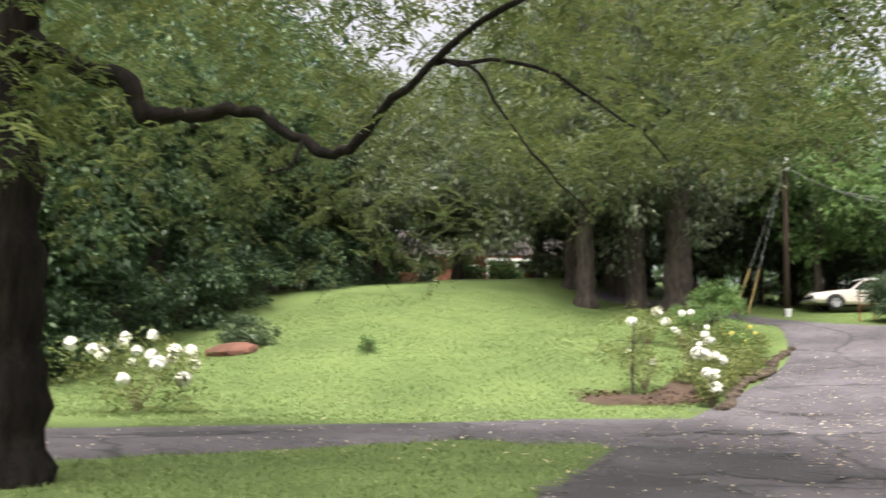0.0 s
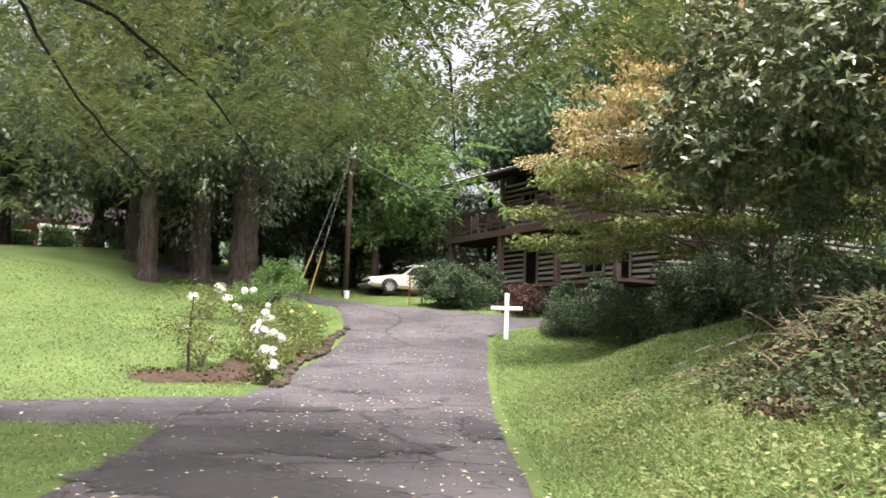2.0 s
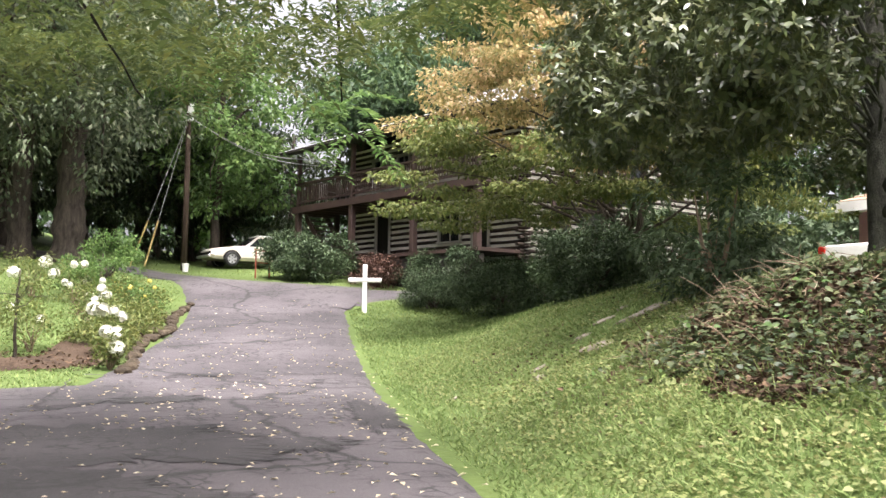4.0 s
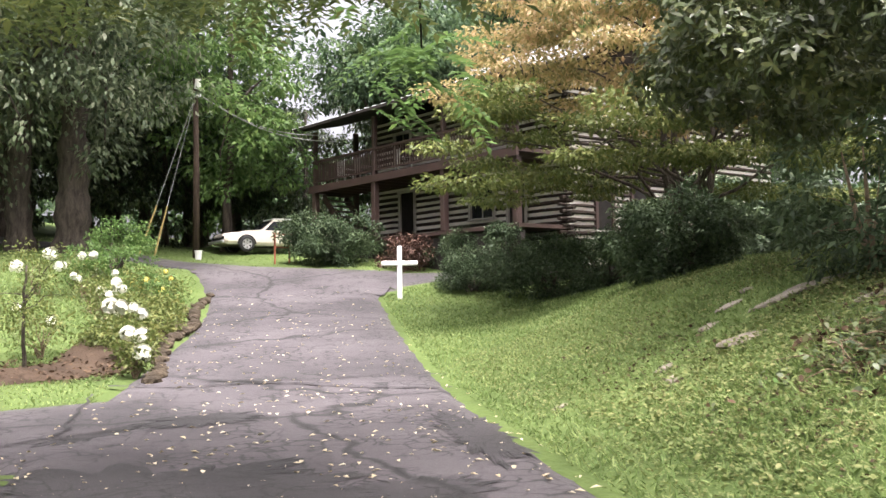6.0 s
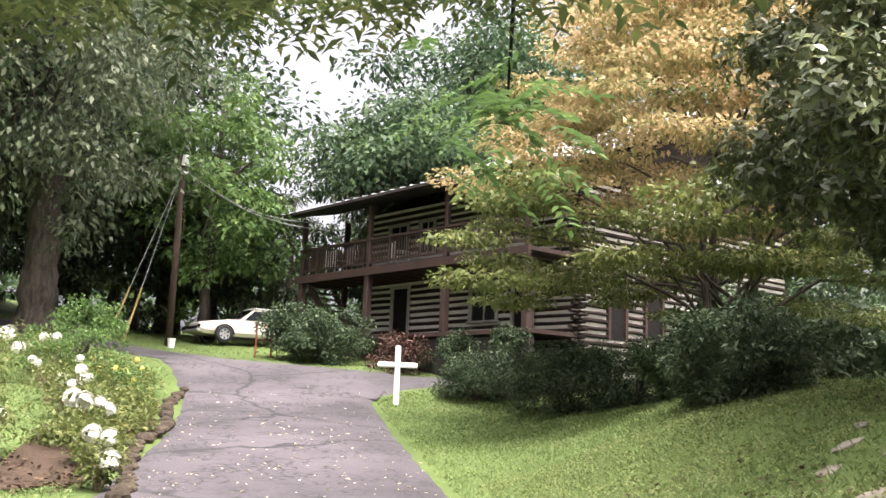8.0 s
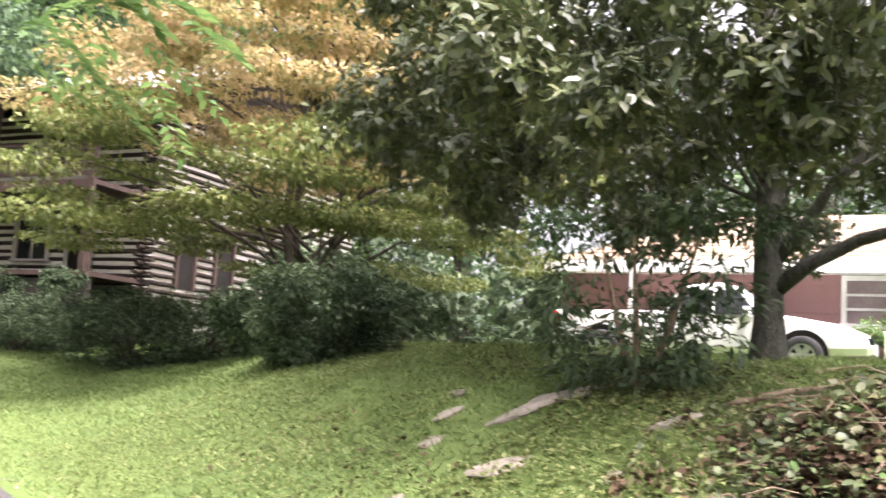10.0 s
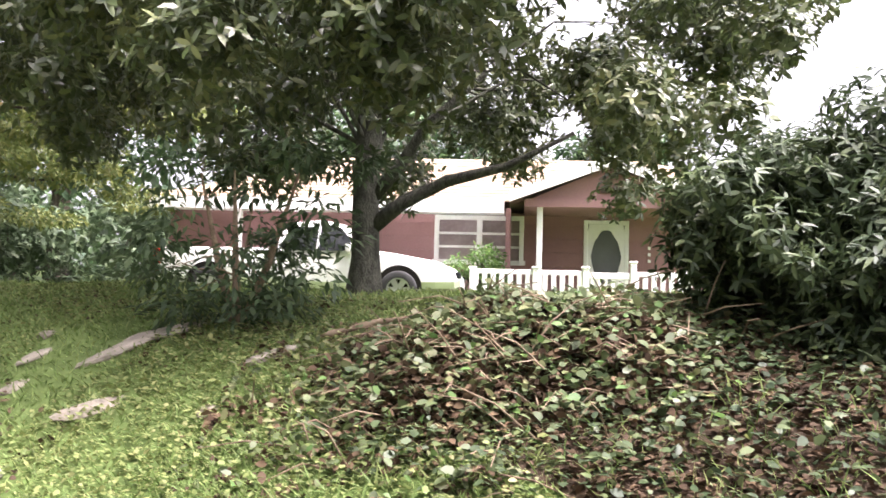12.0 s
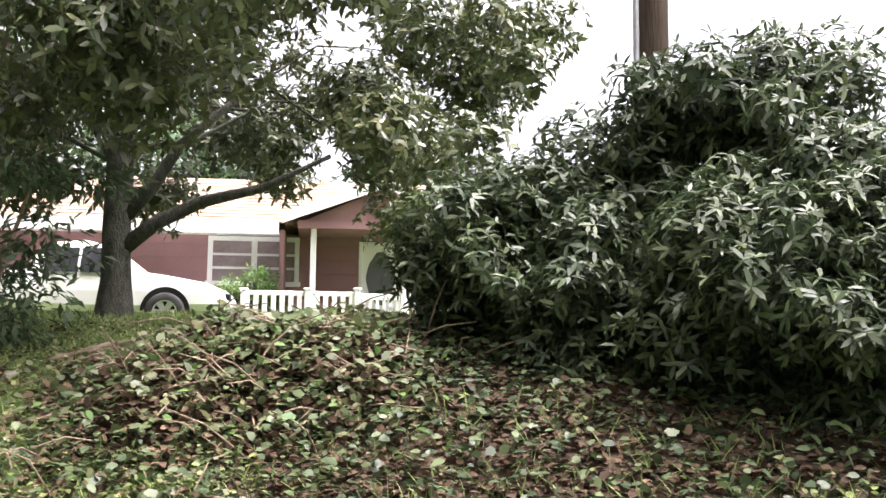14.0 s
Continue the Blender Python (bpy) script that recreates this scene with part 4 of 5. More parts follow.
def far_pole():
    x, y = 13.5, 40.0
    z = ground_z(x, y)
    ob = thing("utility_pole", (x, y, z), "dark wooden utility pole with guy wires", "pole")
    part("pole", Geo().tube([(0, 0, -0.3), (0.02, 0, 3), (0, 0, 6.6)], [0.125, 0.115, 0.09], 12), POLEWOOD, ob, smooth=True)
    part("transformer_bracket", Geo().box(-0.1, -0.3, 5.9, 0.1, 0.3, 6.0, 0.02), STEEL, ob)
    part("lamp", Geo().tube([(0, -0.2, 6.2), (0, -0.25, 6.55)], [0.13, 0.1], 10), WHITE, ob, "small white yard lamp")
    for gx in (-2.3, -1.75):
        g = part("guy_wire", Geo().tube([(0, 0, 6.0), (gx, -0.6, 0.0)], [0.012, 0.012], 5), WIRE, ob)
        a, b = Vector((gx, -0.6, 0.0)), Vector((0, 0, 6.0))
        part("guy_guard", Geo().tube([a, a.lerp(b, 0.3)], [0.038, 0.032], 8), GUARD, g, "yellow plastic guy-wire guard")
    return Vector((x, y, z + 6.1))


top = far_pole()
for i, end in enumerate(((18.3, 38.6, 8.2), (18.4, 38.2, 7.9))):
    pts = []
    for k in range(13):
        t = k / 12
        p = top.lerp(Vector(end), t)
        p.z -= 0.5 * math.sin(math.pi * t)
        pts.append(p)
    tagged(part("overhead_wire", Geo().tube(pts, [0.02] * 13, 5), WIRE), "slack overhead service wire to the log house", "wire")


def near_pole():
    x, y = 10.56, 5.27
    ob = thing("utility_pole", (x, y, ground_z(x, y)), "weathered brown utility pole with a conduit up its side", "pole")
    part("pole", Geo().tube([(0, 0, -0.3), (-0.02, 0, 4), (-0.06, 0.05, 9)], [0.19, 0.175, 0.15], 18), POLEWOOD, ob, smooth=True)
    part("conduit", Geo().tube([(-0.12, 0.19, 0), (-0.12, 0.18, 8.5)], [0.03, 0.03], 8), WIRE, ob)


near_pole()


def stair_rail():
    x, y = 14.95, 35.9
    ob = thing("hand_rail", (x, y, ground_z(x, y)), "rust-red metal hand rail by a step", "railing", turn=20)
    for px in (-0.35, 0.35):
        part("post", Geo().tube([(px, 0, -0.1), (px, 0, 1.0)], [0.03, 0.03], 8), RUST, ob)
    part("top_bar", Geo().tube([(-0.4, 0, 1.0), (0.4, 0, 1.0)], [0.03, 0.03], 8), RUST, ob)
    part("mid_bar", Geo().tube([(-0.35, 0, 0.55), (0.35, 0, 0.55)], [0.02, 0.02], 8), RUST, ob)


stair_rail()
x, y = 13.2, 39.0
b = thing("bucket", (x, y, ground_z(x, y)), "small white bucket standing by the pole", "bucket")
part("shell", Geo().tube([(0, 0, 0), (0, 0, 0.3)], [0.1, 0.13], 16), WHITE, b)
part("rim", Geo().tube([(0, 0, 0.3), (0, 0, 0.32)], [0.145, 0.145], 16), WHITE, b)


# ---- trees ----
def feather_leaves(stalks, gg, k=15, lo=0.35, hi=0.6, leaf=0.13, mat=None):
    n = len(stalks)
    az = gg.uniform(0, 2 * np.pi, n)
    d = np.stack([np.cos(az), np.sin(az), gg.uniform(-0.9, -0.05, n)], 1)
    d /= np.linalg.norm(d, axis=1, keepdims=True)
    side = np.cross(d, [0, 0, 1.0])
    side /= np.linalg.norm(side, axis=1, keepdims=True)
    ln = gg.uniform(lo, hi, n)
    at, hd = [], []
    for j in range(k):
        t = 0.15 + 0.85 * (j // 2) / (k // 2)
        s = 1 if j % 2 else -1
        at.append(stalks + d * (ln * t)[:, None] - np.array([0, 0, 1]) * (0.12 * t * t))
        hd.append(side * s + d * (0.45 if j < k - 1 else 3) + gg.normal(size=(n, 3)) * 0.15)
    at, hd = np.concatenate(at), np.concatenate(hd)
    L = np.tile(gg.uniform(leaf * 0.75, leaf * 1.25, n), k)
    up = np.array([0, 0, 1.0]) + gg.normal(size=at.shape) * 0.25
    return leaf_mesh("crown", at, hd, up, L, L * 0.34, mat or WALNUT)


def walnut():
    x, y = -5.1, 10.5
    ob = thing("walnut_tree", (x, y, ground_z(x, y)), "old walnut tree with dark furrowed trunk and feathery leaves", "tree")
    ob.scale = (0.86, 0.86, 0.86)
    g = Geo()
    trunk_tube(g, (0, 0, 0), (-0.5, 0.3, 11), 0.42, 0.25, 0.1, 3, 48, 0.16)
    g.tube(bent([(0.0, 0.0, 5.4), (0.83, -0.2, 4.9), (1.28, -0.35, 4.8), (1.58, -0.45, 4.35), (1.98, -0.5, 4.35), (2.78, -0.8, 4.35), (3.43, -1.1, 4.0), (3.93, -1.45, 3.7), (4.38, -1.9, 4.0), (4.98, -2.6, 4.4), (5.88, -3.2, 4.9), (7.88, -3.6, 5.7)], 5, 0.03, 3),
           spread_radii([0.15, 0.13, 0.125, 0.12, 0.085, 0.07, 0.06, 0.055, 0.05, 0.04, 0.03, 0.012], 5, 4), 9)
    g.tube([(3.55, -1.2, 3.92), (3.45, -1.3, 3.6), (3.15, -1.35, 3.5)], [0.03, 0.02, 0.01], 6)
    g.tube(bent([(4.98, -2.6, 4.4), (5.4, -2.7, 4.3), (5.9, -2.8, 3.5), (6.6, -2.6, 2.9)], 5, 0.03, 5), spread_radii([0.02, 0.016, 0.012, 0.006]), 6)
    g.tube(bent([(4.98, -2.6, 4.4), (6.0, -2.2, 4.5), (7.1, -2.0, 3.9), (7.8, -1.6, 3.3)], 5, 0.03, 6), spread_radii([0.025, 0.02, 0.012, 0.006]), 6)
    g.tube(bent([(0, 0, 7.0), (3.0, 0.5, 8.2), (6.0, 1.0, 8.0), (9.0, 1.8, 7.2), (11.0, 2.5, 6.2)], 6, 0.05, 7), spread_radii([0.15, 0.1, 0.07, 0.04, 0.015], 6), 8)
    g.tube(bent([(0, 0, 6.6), (2.0, -3, 7.4), (5.0, -5, 7.2), (9.0, -4.5, 6.8)], 6, 0.05, 8), spread_radii([0.14, 0.09, 0.05, 0.02], 6), 8)
    g.tube([(0, 0, 7.6), (4.0, 1.2, 9.4), (8.0, 2.2, 9.2), (10.6, 2.8, 7.6), (12.3, 3.5, 6.4), (12.75, 4.1, 5.0)], [0.18, 0.13, 0.09, 0.06, 0.03, 0.012], 8)
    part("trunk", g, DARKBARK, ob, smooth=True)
    gg = np.random.default_rng(11)
    # Feathery leaves: a stalk with paired leaflets, hung in layers below the limbs.
    stalks = []
    for i in range(6200):
        px, py = gg.uniform(-4.5, 13.0), gg.uniform(-6.5, 7.5)
        reach = math.hypot(px / 12.5, py / 7.5)
        if reach > 1.05:
            continue
        pz = 7.4 - 2.4 * reach**2 + gg.normal() * 0.9
        if px > 0.5 and gg.random() < 0.5:
            pz -= gg.random() * 1.9 * max(0, 1 - abs(px - 6) / 7)
        if px > 6.0:
            pz = max(pz, 1.9 + 0.55 * math.hypot(x + px - 0.6, y + py - 9.9))
        if pz < 2.9 or pz > 12 or (px > 5.0 and py < -4.0):
            continue
        stalks.append((px, py, pz))
    stalks = np.array(stalks)
    part("crown", feather_leaves(stalks, gg), None, ob, "airy crown of feathery leaves")
    spray = np.array([(12.75, 4.2, 5.0)]) + gg.normal(size=(24, 3)) * np.array([0.42, 0.42, 0.34])
    near = np.array([(0.35, -0.9, 4.6)]) + gg.normal(size=(60, 3)) * np.array([0.45, 0.4, 0.6])
    tagged(part("hanging_spray", feather_leaves(near, gg, 21, 0.5, 0.8, 0.15), None, ob), kind="stuff")
    tagged(part("hanging_spray", feather_leaves(spray, gg, 21, 0.55, 0.95, 0.17, FRESH), None, ob, "low hanging spray of long feathery leaves"), kind="stuff")


walnut()

# Big shade trees behind the flower bed.
for k, (x, y, r0, h, seed) in enumerate(((5.2, 38.9, 0.34, 15, 21), (7.35, 39.5, 0.37, 17, 22), (8.75, 38.6, 0.5, 18, 23), (7.7, 44.3, 0.4, 17, 24), (5.4, 43.8, 0.35, 16, 25))):
    tree("shade_tree", x, y, "tall shade tree with grey trunk and drooping grey-green leaves", "tree", h * 0.8, r0, (0, 0, h * 0.58), (5.6, 5.4, h * 0.42), 95, 1.5, 15000, 0.24, MAPLE, BARK, seed, 0.42, 0.5, 0.9, 0.45, limb_n=22, group="shade trees behind the bed")


# Woodland all round.
def wood_tree(x, y, h, seed, mat=None, low=0.36, rx=None, count=7000, size=0.34):
    tree("woodland_tree", x, y, "dense green woodland tree at the lawn's edge", "tree", h * 0.8, 0.2 + 0.01 * h, (0, 0, h * 0.56), (rx or h * 0.27, rx or h * 0.27, h * 0.46), 60, 0.12 * h, count, size, mat or WOODS, BARK, seed, 0.6, 0.55, 0.4, 0.4, limb_n=8, group="woodland trees")


gw = random.Random(5)
EDGE_OF_WOODS = [(-13, 26), (-11.5, 29), (-10.8, 33), (-9.5, 37), (-8.5, 41), (-6.5, 45), (-4.0, 49)]
for i, (x, y) in enumerate(EDGE_OF_WOODS):
    wood_tree(x - 2.0, y + 1.0, gw.uniform(11, 14), 40 + i, count=11000, size=0.26)
    wood_tree(x - 7.0 + gw.uniform(-1, 1), y + 4.0, gw.uniform(15, 19), 60 + i)
    xs_, ys_ = x - 0.3, y - 0.2
    tree("woodland_shrub", xs_, ys_, "dark leafy shrub at the edge of the woods", "shrub", 1.2, 0.05, (0, 0, 1.2), (1.9, 1.9, 1.5), 26, 0.7, 4200, 0.17, WOODS, BARK, 80 + i, 0.6, 0.6, 0.3, 0.4, limb_n=5, group="shrubs at the woods' edge")
FAR_WOODS = [(-20, 20), (-19, 32), (-16, 52), (-9, 56), (-3, 74), (3, 76), (9, 72), (8, 52), (11, 55), (13.5, 50), (16.5, 48), (19.5, 50), (17, 56), (21, 58), (28, 47), (32, 42), (36, 38), (33, 50), (40, 33), (38, 27), (44, 22), (42, 14), (44, 5), (40, -4)]
LOW_ONES = {(19.5, 50): 8, (21, 58): 8, (28, 47): 8, (17, 56): 12, (33, 50): 11, (44, 5): 9, (40, -4): 7, (42, 14): 12}
for i, (x, y) in enumerate(FAR_WOODS):
    wood_tree(x, y, LOW_ONES.get((x, y), 15 + 5 * gw.random()), 120 + i, FRESH if i in (13, 15, 18) else None, count=6500, size=0.36)
for i, (x, y, h) in enumerate(((-3.5, 50, 12), (0.5, 53, 13), (4.5, 50, 14), (-7, 50, 13), (7.5, 47, 13))):
    tree("woodland_tree", x, y, "broad tree with low sweeping branches behind the lawn", "tree", h * 0.8, 0.28, (0, 0, h * 0.47), (4.8, 4.2, h * 0.42), 95, 1.4, 15000, 0.27, MAPLE, BARK, 300 + i, 0.5, 0.5, 0.8, 0.4, limb_n=12, group="woodland trees")
# Low dark growth under the far trees.
for i, (x, y) in enumerate(((9, 48), (11.5, 46.5), (14.5, 46), (17.5, 46), (20, 44), (6.5, 50), (23, 42))):
    tree("conifer", x, y, "dark drooping evergreen behind the parked car", "tree", 6, 0.14, (0, 0, 3.6), (2.3, 2.3, 3.6), 60, 0.9, 6500, 0.24, LAUREL, BARK, 160 + i, 0.35, 0.28, 0.9, 0.3, limb_n=12, group="evergreens behind the car")
# Trees beside and behind the log house.
tree("broadleaf_tree", 15.5, 31.5 + 10.5, "leafy bright green tree beside the log house", "tree", 9, 0.2, (0.5, 0, 6.2), (3.2, 3.2, 4.4), 60, 1.1, 9000, 0.26, FRESH, BARK, 171, 0.5, 0.5, 0.6, 0.4)
tree("broadleaf_tree", 21.0, 39.2, "dense green tree overhanging the log house roof", "tree", 8, 0.25, (0, -1.5, 6.6), (2.9, 3.6, 2.6), 70, 1.2, 12000, 0.26, WOODS, BARK, 172, 0.5, 0.5, 0.6, 0.4, low=-0.4)
tree("broadleaf_tree", 26.5, 40.5, "tall green tree behind the log house", "tree", 13, 0.3, (0, 0, 10.5), (4.5, 4.5, 5), 70, 1.5, 9000, 0.32, WOODS, BARK, 173, 0.5, 0.5, 0.5, 0.4)
tree("broadleaf_tree", 31.5, 31.0, "tall green tree behind the log house", "tree", 13, 0.3, (0, 0, 9.5), (4.5, 4.5, 5.5), 70, 1.5, 9000, 0.32, FRESH, BARK, 174, 0.5, 0.5, 0.5, 0.4)


# ---- the turning dogwood ----
def dogwood():
    x, y = 17.9, 20.7
    ob = thing("dogwood_tree", (x, y, ground_z(x, y)), "spreading dogwood in tiers, leaves turning gold and russet", "tree")
    gg = random.Random(9)
    g = Geo()
    cl = []
    for tier in range(9):
        z = 2.8 + tier * 0.77
        reach = 5.0 * (1 - (tier / 9.6) ** 2.4) + 0.5
        for k in range(19):
            a = 2 * math.pi * (k + gg.random()) / 19
            r = reach * (0.3 + 0.7 * gg.random() ** 0.6)
            cl.append((math.cos(a) * r - 0.5, math.sin(a) * r * 1.05 - 0.2, z + gg.uniform(-0.14, 0.14) - 0.11 * r, 0.7 + 0.55 * gg.random()))
    for bend in ((-0.5, 0.3), (0.35, -0.5), (0.1, 0.5)):
        g.tube([(0, 0, -0.2), (bend[0] * 0.6, bend[1] * 0.6, 1.2), (bend[0], bend[1], 3.0), (bend[0] * 0.6, bend[1] * 0.6, 5.5), (0, 0, 7.8)], [0.12, 0.1, 0.085, 0.05, 0.02], 8)
    limbs(g, (0, 0, 1.6), [c for c in cl if c[2] < 4.2], 18, 0.05, 2)
    limbs(g, (0, 0, 4.0), [c for c in cl if c[2] >= 4.2], 16, 0.04, 3)
    part("trunk", g, BARK, ob, smooth=True)
    part("upper_crown", crown_leaves("upper_crown", [c for c in cl if c[2] >= 4.0], 52000, 0.13, DOGWOOD, 0.55, 0.15, 0.3), None, ob, "tiers of gold and russet leaves")
    part("lower_crown", crown_leaves("lower_crown", [c for c in cl if c[2] < 4.0], 24000, 0.13, DOGGREEN, 0.55, 0.15, 0.3), None, ob, "lower tiers of olive green leaves")


dogwood()


def rosettes(name, clumps, count, per, size, mat, aspect=0.38, lift=0.35, flat=0.75):
    """Whorls of leaves at twig ends."""
    c = np.array(clumps)
    w = c[:, 3] ** 2
    pick = rng.choice(len(c), count, p=w / w.sum())
    d = rng.normal(size=(count, 3))
    d /= np.linalg.norm(d, axis=1, keepdims=True)
    at = c[pick, :3] + d * rng.random((count, 1)) ** 0.5 * c[pick, 3:4] * np.array([1, 1, flat])
    axis = d + np.array([0, 0, 0.7])
    axis /= np.linalg.norm(axis, axis=1, keepdims=True)
    u = np.cross(axis, rng.normal(size=(count, 3)))
    u /= np.linalg.norm(u, axis=1, keepdims=True)
    v = np.cross(axis, u)
    P, H, U, L = [], [], [], []
    for j in range(per):
        a = 2 * np.pi * j / per + rng.random(count) * 1.5
        h = u * np.cos(a)[:, None] + v * np.sin(a)[:, None] + axis * lift * rng.uniform(0, 2.2, (count, 1)) + rng.normal(size=(count, 3)) * 0.3
        h[:, 2] -= 0.3
        P.append(at)
        H.append(h)
        U.append(axis + rng.normal(size=(count, 3)) * 0.2)
        L.append(size * (0.5 + 0.8 * rng.random(count)))
    L = np.concatenate(L)
    return leaf_mesh(name, np.concatenate(P), np.concatenate(H), np.concatenate(U), L, L * aspect, mat, 0.14, True)


def magnolia():
    x, y = 13.6, 11.03
    ob = thing("magnolia_tree", (x, y, ground_z(x, y)), "broad evergreen magnolia with glossy dark leaves and low limbs", "tree")
    ob.scale = (0.92, 0.92, 0.92)
    g = Geo()
    g.tube([(0, 0, -0.3), (0, 0, 0.05), (0.02, 0, 0.5), (0.0, 0.02, 1.2), (0, 0, 2.4), (0.1, 0.1, 4.5), (0, 0, 7.5)], [0.36, 0.26, 0.2, 0.185, 0.18, 0.14, 0.05], 14)
    g.tube([(0, -0.05, 0.9), (-0.1, -0.5, 1.25), (-0.15, -1.1, 1.55), (-0.2, -1.9, 1.75), (-0.3, -2.8, 2.2)], [0.12, 0.1, 0.085, 0.06, 0.03], 8)
    g.tube([(0, -0.05, 1.3), (-0.1, -0.45, 1.75), (-0.2, -0.8, 2.3), (-0.3, -1.6, 3.0)], [0.1, 0.09, 0.07, 0.04], 8)
    cl = []
    gg = random.Random(17)
    for i in range(230):
        z = 1.95 + 6.0 * gg.random() ** 1.15
        reach = 5.8 * math.sqrt(max(0.05, 1 - ((z - 2.6) / 6.2) ** 2)) if z > 2.6 else 5.0
        a = gg.uniform(0, 2 * math.pi)
        r = reach * (0.25 + 0.75 * gg.random() ** 0.55)
        zz = z + 0.06 * (reach - r)
        if zz < 2.3 and math.sin(a) < -0.3 and r < 3.5:
            zz += 0.8
        cl.append((math.cos(a) * r, math.sin(a) * r, zz, 0.55 + 0.35 * gg.random()))
    limbs(g, (0, 0, 2.2), cl, 30, 0.035, 4)
    part("trunk", g, LICHENBARK, ob, smooth=True)
    part("crown", rosettes("crown", cl, 27000, 6, 0.145, MAGNOLIA, 0.37, 0.5), None, ob, "dense crown of large glossy leaves")


magnolia()


def bush(name, x, y, label, rx, ry, h, number, clump, count, size, mat, seed, aspect=0.4, category="shrub", whorl=True, bare=-0.12, group=""):
    ob = thing(name, (x, y, ground_z(x, y)), label, category, group=group)
    cl = clumps_in((0, 0, h * (0.5 + bare * 0.5)), (rx, ry, h * (0.5 - bare * 0.4)), number, clump, 0.5, -1, seed)
    g = Geo()
    limbs(g, (0, 0, -0.1), cl, 12, 0.035, seed)
    tagged(part("stem", g, BARK, ob), kind="stuff")
    if whorl:
        part("foliage", rosettes("foliage", cl, count // 6, 6, size, mat, aspect), None, ob)
    else:
        part("foliage", crown_leaves("foliage", cl, count, size, mat, aspect, 0.8, 0.2), None, ob)
    return ob


RH = "large rhododendron bush with long drooping leaves"
G_RH = "rhododendrons on the bank"
bush("rhododendron", 9.15, 6.3, RH, 1.25, 1.35, 1.55, 130, 0.32, 58000, 0.105, LAUREL, 31, 0.28, bare=-0.1, group=G_RH)
bush("rhododendron", 8.45, 5.35, RH, 1.25, 1.2, 2.35, 120, 0.34, 52000, 0.105, LAUREL, 32, 0.28, bare=-0.15, group=G_RH)
bush("rhododendron", 7.3, 5.5, RH, 0.85, 0.9, 1.5, 60, 0.28, 21000, 0.1, LAUREL, 39, 0.28, bare=-0.2, group=G_RH)
bush("rhododendron", 6.75, 4.75, RH, 0.9, 0.9, 1.45, 60, 0.28, 21000, 0.1, LAUREL, 51, 0.28, bare=-0.2, group=G_RH)
bush("rhododendron", 8.25, 6.5, RH, 0.7, 0.7, 0.95, 46, 0.25, 14000, 0.1, LAUREL, 52, 0.28, bare=-0.2, group=G_RH)
bush("rhododendron", 9.0, 4.3, RH, 1.2, 1.1, 1.75, 80, 0.34, 24000, 0.11, LAUREL, 53, 0.28, bare=-0.2, group=G_RH)
bush("evergreen_shrub", 13.7, 17.3, "rounded dark evergreen shrub on the lawn", 1.15, 1.15, 1.5, 60, 0.3, 14000, 0.10, SHRUB, 33, 0.42, whorl=False)
bush("evergreen_shrub", 15.4, 19.6, "rounded dark evergreen shrub on the lawn", 0.9, 0.9, 1.2, 46, 0.3, 7000, 0.11, SHRUB, 34, 0.42, whorl=False)
bush("hedge_bush", 17.0, 24.4, "clipped dark hedge below the log house", 1.0, 2.1, 1.55, 66, 0.34, 15000, 0.09, SHRUB, 35, 0.42, whorl=False)
bush("hedge_bush", 17.0, 27.8, "leafy green bush beside the cross", 0.9, 1.3, 1.2, 44, 0.3, 9000, 0.10, SHRUB, 36, 0.3, whorl=False)
bush("hedge_bush", 17.0, 22.4, "clipped dark hedge below the log house", 0.9, 1.3, 1.4, 46, 0.32, 10000, 0.09, SHRUB, 41, 0.42, whorl=False)
bush("topiary_bush", 18.0, 27.6, "round bush before the porch", 0.6, 0.6, 2.5, 26, 0.26, 5500, 0.09, SHRUB, 37, 0.42, whorl=False)
bush("copper_shrub", 17.6, 32.4, "low copper-brown shrub beside the porch", 0.8, 1.1, 1.1, 24, 0.3, 3500, 0.1, COPPER, 42, 0.45, whorl=False)
bush("hedge_bush", 18.6, 30.6, "dark bush against the porch", 0.7, 1.3, 1.2, 30, 0.28, 6000, 0.09, SHRUB, 43, 0.42, whorl=False)
bush("rose_bush", 16.4, 35.0, "tall rose bush with white flowers beside the balcony", 1.5, 1.5, 1.85, 60, 0.38, 13000, 0.12, SHRUB, 38, 0.45, whorl=False)
for i, (x, y) in enumerate(((24.5, 22.0), (26.0, 19.5), (23.5, 25.0), (27.0, 24.0))):
    bush("laurel_bush", x, y, "big laurel bush behind the lawn", 2.0, 2.0, 3.3, 60, 0.6, 9000, 0.2, SHRUB, 90 + i, 0.38, group="laurels behind the lawn")


